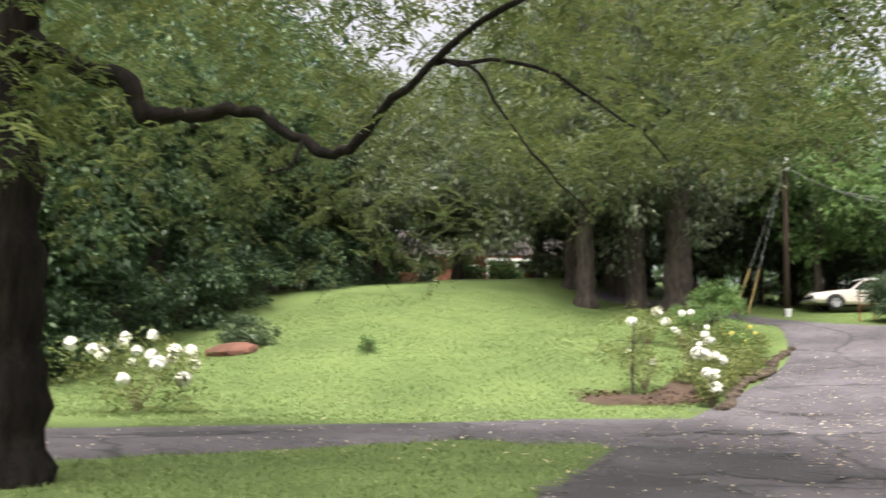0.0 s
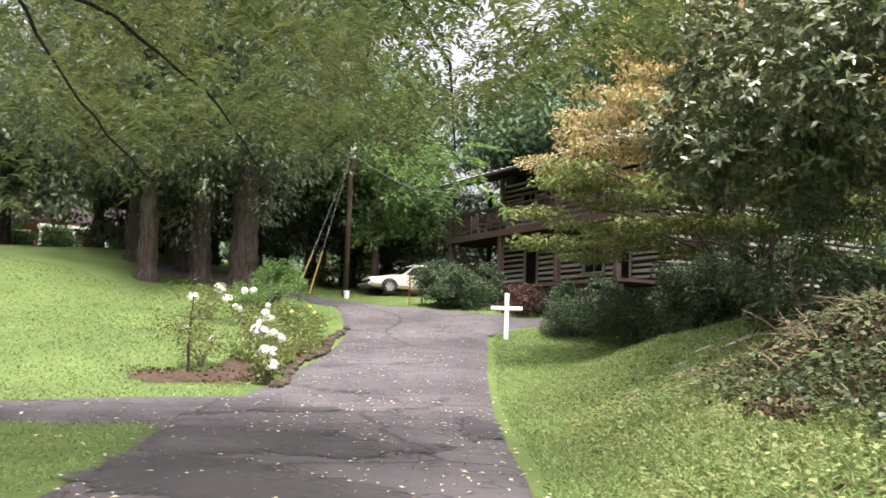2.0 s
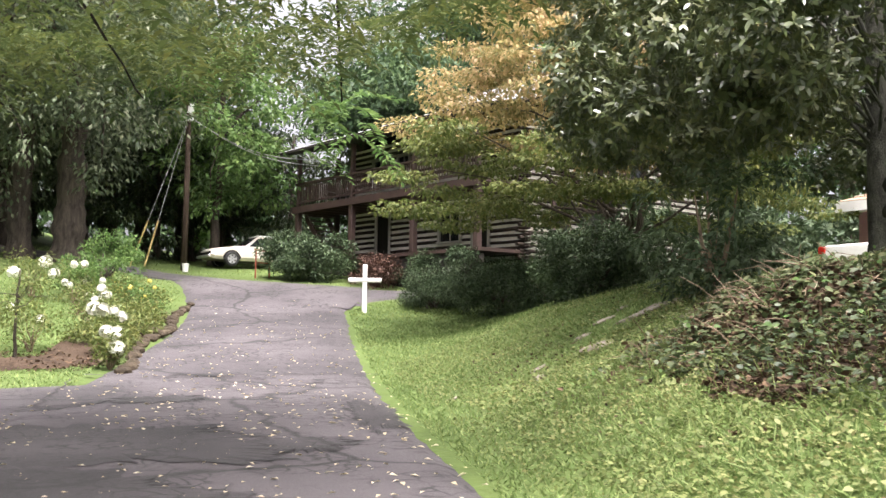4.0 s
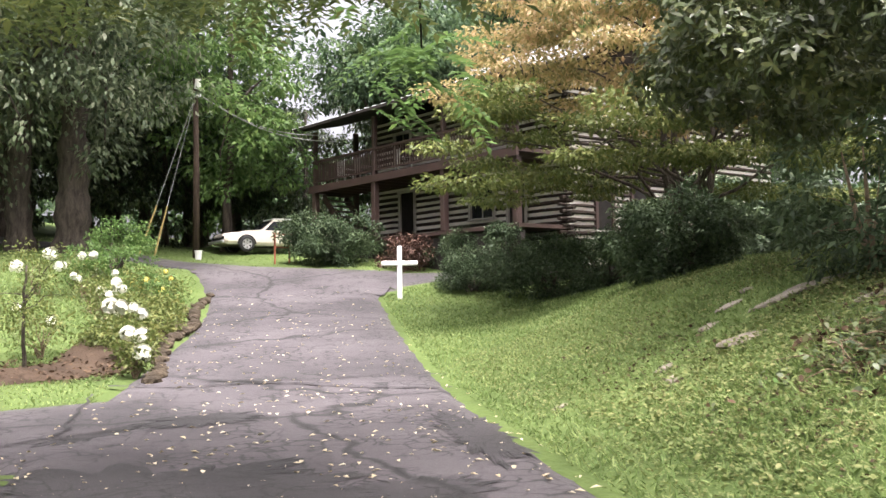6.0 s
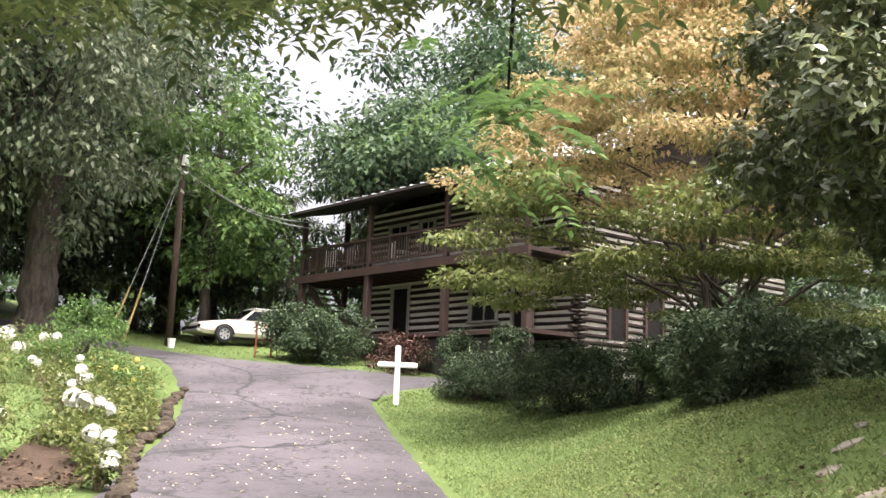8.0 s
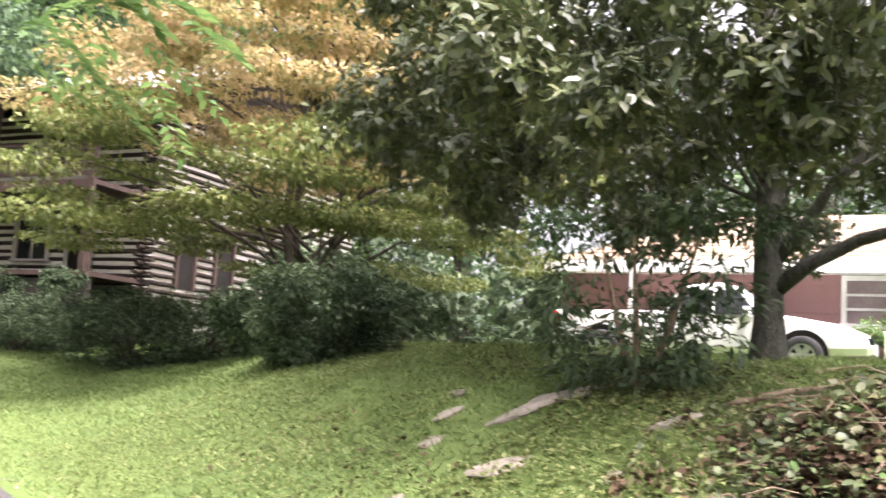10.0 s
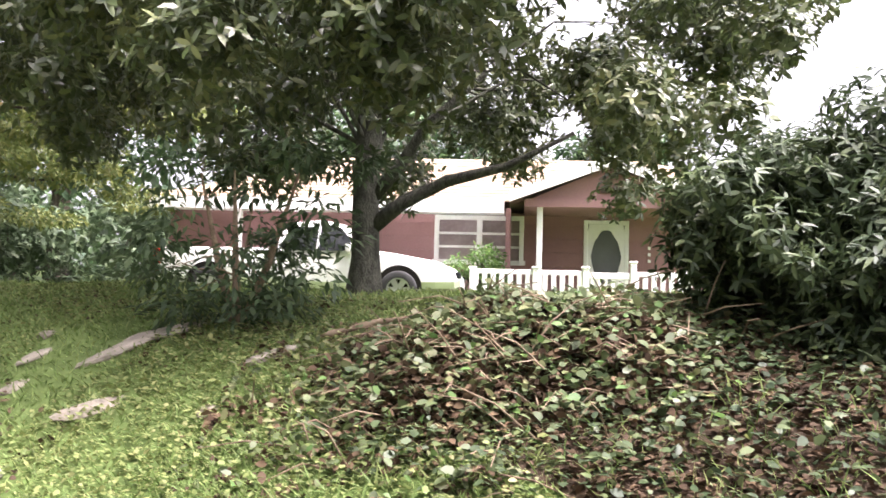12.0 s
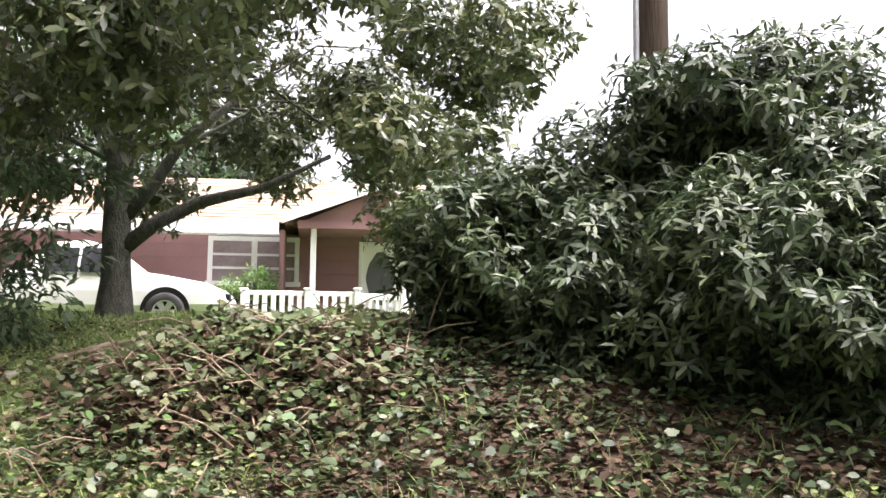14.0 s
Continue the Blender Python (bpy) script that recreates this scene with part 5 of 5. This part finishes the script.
def sapling():
    x, y = 10.6, 11.75
    ob = thing("sapling", (x, y, ground_z(x, y)), "small leaning sapling with drooping narrow leaves", "tree")
    g = Geo()
    cl = []
    gg = random.Random(3)
    for i in range(46):
        a = gg.uniform(0, 2 * math.pi)
        z = gg.uniform(0.1, 1.75)
        r = 1.35 * gg.random() ** 0.6 * (0.3 + 0.75 * min(z, 1.1))
        cl.append((math.cos(a) * r * 0.8, math.sin(a) * r, z, 0.26 + 0.16 * gg.random()))
    for bend in ((0.1, 0.25), (-0.1, -0.3), (0, 0.05)):
        g.tube([(0, 0, -0.1), (bend[0], bend[1], 0.6), (bend[0] * 2, bend[1] * 2, 1.5)], [0.05, 0.035, 0.01], 8)
    limbs(g, (0, 0, 0.5), cl, 7, 0.012, 6)
    tagged(part("stem", g, TWIG, ob), kind="stuff")
    part("foliage", crown_leaves("foliage", cl, 2500, 0.13, SHRUB, 0.34, 0.55, 0.45), None, ob)


sapling()


# ---- the overgrown brush mound ----
def brush_mound():
    x, y = 8.65, 9.0
    z0 = ground_z(x, y)
    ob = thing("brush_mound", (x, y, z0), "mound of dead brush overgrown with vines", "brush pile")
    g = Geo()
    n, m = 30, 44
    def top_of(u, v):
        h = 0.34 * math.exp(-abs((u - 0.05) / 0.55) ** 3 - abs((v + 0.02) / 0.55) ** 3)
        return h + 0.13 * noise.noise(Vector((u * 4, v * 4, 2))) + 0.07 * noise.noise(Vector((u * 11, v * 13, 4)))
    for j in range(m + 1):
        for i in range(n + 1):
            u, v = -1 + 2 * i / n, -1 + 2 * j / m
            px, py = u * 1.5, v * 2.3
            g.v.append((px, py, ground_z(x + px, y + py) - z0 - 0.10 + top_of(u, v)))
    for j in range(m):
        for i in range(n):
            a = j * (n + 1) + i
            g.f.append((a, a + 1, a + n + 2, a + n + 1))
    part("earth_core", g, SOIL, ob, "brown heap of rotting brush", smooth=True)
    gg = np.random.default_rng(8)

    def spread(count, lift, wide=1.0):
        u, v = gg.normal(0, 0.44 * wide, count).clip(-1, 1), gg.normal(0, 0.42 * wide, count).clip(-1, 1)
        return np.array([(a * 1.5, b * 2.3, ground_z(x + a * 1.5, y + b * 2.3) - z0 - 0.06 + top_of(a, b) + gg.random() * lift) for a, b in zip(u, v)])
    for name, count, size, mat, lift in (("vine", 5200, 0.075, VINE, 0.2), ("leaf_litter", 12000, 0.075, DEADLEAF, 0.1), ("sprout", 700, 0.07, FRESH, 0.2)):
        p = spread(count, lift)
        L = size * (0.6 + 0.8 * gg.random(count))
        tagged(part(name, leaf_mesh(name, p, gg.normal(size=(count, 3)) * np.array([1, 1, 0.5]), np.array([-0.3, 0, 1.0]) + gg.normal(size=(count, 3)) * 0.5, L, L * 0.62, mat, 0.12, True), None, ob), kind="stuff")
    tw = Geo()
    for p in spread(380, 0.1):
        d = Vector((gg.normal(), gg.normal(), gg.normal() * 0.35)).normalized() * gg.uniform(0.2, 0.7)
        a = Vector(p)
        tw.tube([a, a + d * 0.5 + Vector((0, 0, gg.uniform(0, 0.08))), a + d], [0.007, 0.006, 0.003], 5, False)
    tagged(part("brushwood", tw, TWIG, ob, "tangled dry twigs"), kind="stuff")


brush_mound()


# ---- flower bed beside the drive ----
def flower_head(geo, c, r, seed):
    """A ruffled head of petals."""
    g = random.Random(seed)
    for i in range(26):
        d = Vector((g.gauss(0, 1), g.gauss(0, 1), g.gauss(0.3, 0.8))).normalized()
        s = d.cross(Vector((0.3, 0.5, 0.8))).normalized() * r * 0.42
        w = d.cross(s).normalized() * r * 0.42
        p = Vector(c) + d * r * 0.8
        geo.quads([p - s - w, p + s - w, p + s * 1.1 + w + d * r * 0.2, p - s * 1.1 + w + d * r * 0.2], [(0, 1, 2, 3)])


def flowering_shrub(x, y, h, r, blooms, seed, bloom_r, label, mat=DOGGREEN, petal=BLOOM, count=1100, high=0.5):
    z = ground_z(x, y)
    ob = thing("flowering_shrub", (x, y, z), label, "shrub", group="flowering shrubs")
    cl = clumps_in((0, 0, h * 0.55), (r, r, h * 0.42), 22, 0.3 * r + 0.1, 0.4, -1, seed)
    g = Geo()
    limbs(g, (0, 0, -0.05), cl, 12, 0.014, seed)
    tagged(part("stem", g, TWIG, ob), kind="stuff")
    part("foliage", crown_leaves("foliage", cl, count, 0.09, mat, 0.5, 0.8, 0.2), None, ob)
    gg = random.Random(seed)
    for i in range(blooms):
        a, rr = gg.uniform(0, 2 * math.pi), r * (0.4 + 0.65 * gg.random())
        f = Geo()
        flower_head(f, (math.cos(a) * rr, math.sin(a) * rr, h * gg.uniform(high, 1.05)), bloom_r * gg.uniform(0.7, 1.2), seed * 50 + i)
        part("bloom", f, petal, ob, "white bloom" if petal is BLOOM else "yellow bloom")


WB = "white-flowering shrub in the bed beside the drive"
for i, (s, q, h, r, n, br) in enumerate(((11.2, -4.75, 0.75, 0.22, 2, 0.15), (12.6, -5.15, 0.7, 0.28, 2, 0.12), (15.0, -5.5, 0.95, 0.5, 4, 0.13), (17.6, -6.3, 1.0, 0.6, 4, 0.11), (19.6, -7.0, 1.0, 0.6, 4, 0.11), (22.0, -7.6, 1.05, 0.6, 4, 0.12), (21.6, -8.7, 1.15, 0.6, 3, 0.16), (13.2, -6.6, 0.9, 0.5, 2, 0.1))):
    flowering_shrub(*xy(s, q), h, r, n, 200 + i, br, WB, count=420)
flowering_shrub(*xy(22.0, -5.9), 0.9, 0.8, 8, 220, 0.08, "yellow-flowering shrub at the bed's far end", FRESH, YELLOW)
flowering_shrub(*xy(19.5, -5.7), 0.9, 0.8, 6, 221, 0.07, "yellow-flowering shrub at the bed's far end", FRESH, YELLOW)
for i, (s, q, h, r) in enumerate(((23.0, -7.2, 1.5, 1.1), (25.5, -7.4, 1.6, 1.1), (14.0, -5.35, 0.5, 0.6), (16.0, -5.45, 0.6, 0.75), (18.0, -5.6, 0.65, 0.85), (20.0, -5.8, 0.7, 0.9), (22.0, -6.2, 0.8, 0.9))):
    x, y = xy(s, q)
    bush("bed_bush", x, y, "leafy green bush in the bed", r, r, h, 30, 0.3, 3800, 0.1, DOGGREEN if i > 1 else FRESH, 230 + i, 0.45, whorl=False, group="bushes in the bed")
flowering_shrub(-6.6, 20.1, 1.5, 1.3, 16, 240, 0.13, "loose hydrangea bush with white heads on the lawn", DOGGREEN, BLOOM, 2600, 0.45)
x, y = xy(12.0, -6.6)
tree("young_tree", x, y, "slender young tree in the mulched bed", "tree", 1.7, 0.035, (0, 0, 1.35), (0.9, 0.9, 0.8), 22, 0.3, 1200, 0.08, DOGGREEN, BARK, 250, 0.45, 0.6, 0.4, 0.3, limb_n=9, lean=0.03)


# Undergrowth that closes the view below the trees, far off.
def undergrowth():
    gg = np.random.default_rng(19)
    cl = []
    for i in range(900):
        a = gg.uniform(radians(-50), radians(150))
        r = gg.uniform(62, 95)
        x, y = 4 + math.sin(a) * r, 10 + math.cos(a) * r
        cl.append((x, y, ground_z(x, y) + gg.uniform(0, 8.0 if a < 1.2 else 5.0), gg.uniform(1.6, 3.2)))
    me = crown_leaves("undergrowth", cl, 60000, 0.75, WOODS, 0.6, 0.7, 0.3)
    tagged(part("undergrowth", me, None), "dark tangled undergrowth closing the woods", "undergrowth", kind="stuff")


undergrowth()


# ---- grass, weeds and litter ----
def scatter(count, s0, s1, q0, q1, gg, keep=None):
    out = []
    while len(out) < count:
        s, q = gg.uniform(s0, s1), gg.uniform(q0, q1)
        x, y = xy(s, q)
        if on_road(x, y) or (keep and not keep(s, q, x, y)):
            continue
        out.append((x, y, rough_z(x, y) - 0.01))
    return np.array(out)


def wild(s, q):
    """The shaded, leaf-covered foot of the bushes."""
    return ((s - 0.2) / 3.0) ** 2 + ((q - 4.6) / 2.5) ** 2 < 1 + 0.4 * noise.noise(Vector((s, q, 5)))


def lawn_only(s, q, x, y):
    return not wild(s, q)


def grass(name, count, s0, s1, q0, q1, height, width, seed, label, mat=BLADE, keep=None):
    gg = np.random.default_rng(seed)
    p = scatter(count, s0, s1, q0, q1, gg, keep)
    hd = np.array([0, 0, 0.75]) + gg.normal(size=p.shape) * np.array([0.8, 0.8, 0.15])
    up = np.array([0, 0, 1.0]) + gg.normal(size=p.shape) * 0.5
    L = height * (0.5 + gg.random(len(p)))
    tagged(part(name, leaf_mesh(name, p, hd, up, L, np.full(len(p), width), mat, 0.1), None), label, "grass", kind="stuff")


grass("bank_grass", 75000, -3, 17, 0.05, 9.5, 0.09, 0.016, 1, "short green grass on the bank", keep=lawn_only)
grass("island_grass", 16000, -8, 4.6, -13, -4.2, 0.08, 0.014, 2, "short green grass between drive and lane")
grass("lawn_grass", 80000, 4, 26, -23, -5, 0.07, 0.024, 3, "mown green lawn grass")
grass("near_verge_grass", 26000, 15, 25, 0.2, 8, 0.08, 0.022, 5, "short grass below the hedge")
grass("verge_grass", 14000, 17, 36, -12, 9, 0.08, 0.02, 4, "short grass on the far verge")


grass("tall_grass", 5500, -3.2, 4.2, 1.0, 3.6, 0.17, 0.011, 21, "longer grass below the brush and bushes")


def weeds(name, count, s0, s1, q0, q1, size, mat, seed, label, lift=0.06, keep=None, aspect=0.7):
    gg = np.random.default_rng(seed)
    p = scatter(count, s0, s1, q0, q1, gg, keep)
    p[:, 2] += gg.random(len(p)) * lift + 0.012
    L = size * (0.6 + 0.8 * gg.random(len(p)))
    tagged(part(name, leaf_mesh(name, p, gg.normal(size=p.shape) * np.array([1, 1, 0.3]), np.array([0, 0, 1.0]) + gg.normal(size=p.shape) * 0.35, L, L * aspect, mat, 0.12, True), None), label, "plants", kind="stuff")


near_bank = lambda s, q, x, y: lawn_only(s, q, x, y) and noise.noise(Vector((x * 0.5, y * 0.5, 9))) > -0.25 - 0.2 * (s < 5)
weeds("clover", 30000, -3, 12, 0.4, 6.5, 0.036, WEED, 6, "clover and violet leaves in the grass", 0.05, near_bank)
weeds("broad_weeds", 9000, -4, 6.0, 0.8, 4.2, 0.048, WEED, 7, "broad-leaved weeds on the bank", 0.1, lambda s, q, x, y: not wild(s, q) or random.random() < 0.12)
weeds("ground_ivy", 2600, -4, 3.0, 3.0, 7.5, 0.06, SHRUB, 9, "ivy under the bushes", 0.1)
weeds("shade_plants", 7000, -3.5, 3.4, 2.2, 5.4, 0.066, LAUREL, 15, "low green plants on the leaf litter", 0.24)
# Real litter, but its darkness also paints the bushes' shadow.
weeds("bush_litter", 24000, -3.5, 4.5, 2.0, 7.5, 0.06, DEADLEAF, 10, "brown leaf litter under the bushes, darkened for their shade", 0.09, lambda s, q, x, y: wild(s, q))
weeds("leaf_litter", 3600, -4, 9.0, 1.2, 7.0, 0.055, DEADLEAF, 8, "brown dead leaves among the grass", 0.03, lambda s, q, x, y: noise.noise(Vector((x * 0.8, y * 0.8, 3))) > 0.02)


def drive_leaves():
    gg = np.random.default_rng(12)
    pts = []
    while len(pts) < 900:
        s, q = gg.uniform(-2, 24), gg.uniform(-5, 0)
        if gg.random() > 1.15 - s / 22:
            continue
        x, y = xy(s, q)
        if on_road(x, y):
            pts.append((x, y, ground_z(x, y) + 0.045))
    for i in range(160):
        x, y = gg.uniform(-7, 2), gg.uniform(12.5, 18.3)
        pts.append((x, y, (ground_z(x, y) if on_road(x, y) else rough_z(x, y) + 0.03) + 0.05))
    p = np.array(pts)
    hd = gg.normal(size=p.shape) * np.array([1, 1, 0.1])
    L = gg.uniform(0.04, 0.10, len(p))
    tagged(part("fallen_leaves", leaf_mesh("fallen_leaves", p, hd, np.array([0, 0, 1.0]) + gg.normal(size=p.shape) * 0.15, L, L * 0.5, PALELEAF), None), "pale fallen leaves scattered on the asphalt", "leaves", kind="stuff")


drive_leaves()


def patch(cx, cy, rx, ry, turn, seed, label="dark tar patch on the asphalt"):
    g = Geo()
    n, rings = 140, 5
    c, s = math.cos(radians(turn)), math.sin(radians(turn))
    for k in range(rings + 1):
        for i in range(n):
            a = 2 * math.pi * i / n
            w = (k / rings) * (1 + 0.5 * noise.noise(Vector((math.cos(a) * 1.6, math.sin(a) * 1.6, seed))) + 0.34 * noise.noise(Vector((math.cos(a) * 5, math.sin(a) * 5, seed))) + 0.3 * noise.noise(Vector((math.cos(a) * 14, math.sin(a) * 14, seed))))
            u, v = math.cos(a) * rx * w, math.sin(a) * ry * w
            x, y = cx + u * c - v * s, cy + u * s + v * c
            g.v.append((x, y, ground_z(x, y) + 0.05 - 0.012 * (k == rings)))
    for k in range(rings):
        for i in range(n):
            j = (i + 1) % n
            q4 = (k * n + i, k * n + j, (k + 1) * n + j, (k + 1) * n + i)
            if all(on_road(g.v[t][0], g.v[t][1]) for t in q4):
                g.f.append(q4)
    tagged(part("road_patch", g, PATCH), label, "road patch", kind="structure")


patch(6.2, 13.6, 0.35, 1.4, -26, 8)
patch(4.35, 16.35, 0.76, 0.42, -4, 1)
patch(2.97, 16.04, 0.82, 0.2, 29, 11)
patch(2.3, 12.6, 1.3, 2.0, 60, 2)
patch(1.3, 10.0, 1.1, 1.9, 30, 3)
patch(2.99, 13.12, 0.9, 0.5, 20, 4)
patch(4.18, 11.65, 0.6, 0.5, 10, 5)
patch(-4.4, 15.6, 1.2, 0.4, 20, 6)


def road_crack(line, width, seed):
    """An open, ragged crack along a line of the plan."""
    g = Geo()
    pts = smooth_line(line, 14)
    for i, (x, y) in enumerate(pts):
        ax, ay = pts[max(i - 1, 0)]
        bx, by = pts[min(i + 1, len(pts) - 1)]
        d = Vector((by - ay, ax - bx)).normalized()
        w = width * (0.35 + abs(noise.noise(Vector((i * 0.7, seed, 0)))) * 1.8)
        off = noise.noise(Vector((i * 0.35, seed, 5))) * 0.09
        for k in (-1, 1):
            px, py = x + d.x * (off + k * w), y + d.y * (off + k * w)
            g.v.append((px, py, ground_z(px, py) + 0.056))
    g.f += [(2 * i, 2 * i + 1, 2 * i + 3, 2 * i + 2) for i in range(len(pts) - 1)]
    tagged(part("road_crack", g, PATCH), "dark open crack running across the asphalt", "road crack", kind="structure")


road_crack([(4.32, 19.99), (5.25, 19.3), (6.4, 18.89), (7.27, 17.74), (8.23, 16.84)], 0.055, 1)
road_crack([(5.65, 19.66), (7.13, 18.84), (8.34, 18.5), (8.95, 17.99)], 0.03, 2)
road_crack([(2.58, 15.88), (3.19, 17.54), (3.93, 19.33)], 0.035, 3)
road_crack([(2.05, 15.9), (2.58, 16.09), (3.42, 16.17)], 0.03, 4)


# ---- mulch, stones and branches ----
def sheet(name, cx, cy, rx, ry, turn, mat, label, lift=0.05, seed=5):
    g = Geo()
    n, rings = 36, 6
    c, s = math.cos(radians(turn)), math.sin(radians(turn))
    for k in range(rings + 1):
        for i in range(n):
            a = 2 * math.pi * i / n
            w = (k / rings) * (1 + 0.25 * noise.noise(Vector((math.cos(a) * 2, math.sin(a) * 2, seed))))
            u, v = math.cos(a) * rx * w, math.sin(a) * ry * w
            x, y = cx + u * c - v * s, cy + u * s + v * c
            g.v.append((x, y, rough_z(x, y) + lift * (1 - (k / rings) ** 3) + 0.012))
    for k in range(rings):
        for i in range(n):
            j = (i + 1) % n
            g.f.append((k * n + i, k * n + j, (k + 1) * n + j, (k + 1) * n + i))
    return tagged(part(name, g, mat, smooth=True), label, "bed", kind="structure")


sheet("mulch_bed", *xy(11.6, -6.2), 1.6, 0.8, 10, SOIL, "brown mulch under the young tree", 0.08)
mulch = lambda s, q, x, y: ((s - 11.6) / 1.0) ** 2 + ((q + 6.2) / 1.7) ** 2 < 1 or (11 < s < 21 and -6.3 < q < -4.8)
weeds("bed_litter", 2600, 10, 21, -8, -4.8, 0.07, DEADLEAF, 14, "dry leaf mulch in the bed", 0.12, mulch)
# Dark earth sheet: the shadow under the bushes is in its colour.
sheet("leaf_bed", *xy(0.4, 4.6), 3.3, 2.4, 64, SOIL, "bare brown earth under the bushes, darkened for their shade", 0.03, 9)
sheet("mulch_bed", *xy(16.5, -5.6), 4.8, 0.9, 64, SOIL, "brown soil of the raised flower bed", 0.22, 7)


def stone(x, y, r, seed, label, group="", z=None, long=1.0, turn=0.0, mat=None, name="stone", flat=0.6):
    g = random.Random(seed)
    bm = bmesh.new()
    bmesh.ops.create_icosphere(bm, subdivisions=2, radius=1)
    for v in bm.verts:
        k = 1 + 0.28 * noise.noise(v.co * 1.3 + Vector((seed, 0, 0)))
        v.co = Vector((v.co.x * r * long * k, v.co.y * r * k, v.co.z * r * flat * k))
    me = bpy.data.meshes.new(name)
    bm.to_mesh(me)
    bm.free()
    me.materials.append(mat or STONE)
    ob = new(name, me)
    up = Vector((ground_z(x - 0.2, y) - ground_z(x + 0.2, y), ground_z(x, y - 0.2) - ground_z(x, y + 0.2), 0.4))
    up.normalize()
    east = (Vector((1, 0, 0)) - up * up.x).normalized()
    lie = Matrix((east, up.cross(east), up)).transposed().to_4x4()
    ob.matrix_world = Matrix.Translation((x, y, (rough_z(x, y) if z is None else z) + r * flat * 0.3)) @ lie @ pose(0, 0, 0, g.uniform(-6, 6), g.uniform(-6, 6), turn)
    return tagged(ob, label, "stone", group)


gs = random.Random(77)
s = 10.6
while s < 23:
    q = -4.55 - 0.12 * math.sin(s)
    stone(*xy(s, q + 0.02), gs.uniform(0.11, 0.18), int(s * 10), "rough dark mossy stone edging the flower bed", "edging stones", long=1.3, turn=64 + gs.uniform(-20, 20), mat=EDGESTONE)
    s += gs.uniform(0.36, 0.5)
for i, (x, y, r) in enumerate(((9.14, 12.5, 0.13), (9.75, 13.5, 0.1), (8.7, 13.3, 0.09), (7.9, 14.2, 0.08), (8.7, 11.4, 0.08), (10.9, 13.8, 0.1))):
    stone(x, y, r, 500 + i, "flat pale stone lying in the grass", "stones on the bank", long=2.5 if i == 0 else 1.5, turn=-62 + 17 * i, flat=0.3)


def dead_limb(pts, r0, r1, label, name="fallen_branch"):
    g = Geo()
    P = [Vector((x, y, rough_z(x, y) + r0 * 0.8 + dz)) for x, y, dz in pts]
    fine = []
    for i in range(len(P) - 1):
        fine += [P[i].lerp(P[i + 1], k / 4) + Vector((random.uniform(-1, 1), random.uniform(-1, 1), 0)) * 0.018 for k in range(4)]
    fine.append(P[-1])
    n = len(fine)
    g.tube(fine, [(r0 + (r1 - r0) * i / (n - 1)) * random.uniform(0.75, 1.1) * (0.35 if i in (0, n - 1) else 1) for i in range(n)], 9)
    tagged(part(name, g, TWIG, smooth=True), label, "branch")


for k, (x, y, r, long, turn) in enumerate(((10.15, 12.75, 0.13, 3.2, -52), (10.45, 12.4, 0.13, 3.6, -60), (10.3, 13.6, 0.09, 2.4, -30), (9.5, 11.15, 0.11, 2.4, -62), (8.4, 12.9, 0.07, 2.2, 40))):
    stone(x, y, r, 700 + k, "flat slab of grey bark lying on the bank", "bark slabs on the bank", long=long, turn=turn, mat=SLAB, name="bark_slab", flat=0.32)
dead_limb(((9.75, 10.77, 0.02), (9.95, 10.33, 0.05), (10.05, 9.8, 0.05)), 0.032, 0.022, "rotten log beside the brush mound", "rotten_log")
dead_limb(((10.22, 7.76, 0.02), (10.19, 7.22, 0.08), (10.08, 6.77, 0.06)), 0.06, 0.04, "rotten log beside the brush mound", "rotten_log")
x, y = -6.8, 30.2
stone(x, y, 0.55, 600, "low reddish earth mound on the lawn", long=1.5, turn=10, mat=REDEARTH, name="earth_mound", flat=0.45)
bush("low_bush", x + 0.3, y + 1.4, "small spreading bush behind the earth mound", 0.9, 0.7, 0.9, 20, 0.25, 2500, 0.12, SHRUB, 260, 0.45, whorl=False)
bush("weed_clump", -2.6, 28.5, "single tall weed clump on the lawn", 0.2, 0.2, 0.6, 8, 0.14, 300, 0.12, FRESH, 261, 0.3, whorl=False)
bush("potted_shrub", 21.1, 9.95, "yellow-green shrub below the picture window", 0.4, 0.65, 1.25, 22, 0.22, 2600, 0.1, FRESH, 262, 0.45, whorl=False)

for i, (x, y) in enumerate(((-1.5, 56.5), (1.2, 57), (3.2, 57.5), (-4, 55), (6.5, 56))):
    bush("garden_bush", x, y, "green garden bush before the brick house", 1.1, 1.0, 1.5, 24, 0.4, 1800, 0.16, FRESH, 270 + i, 0.5, whorl=False, group="bushes before the brick house")
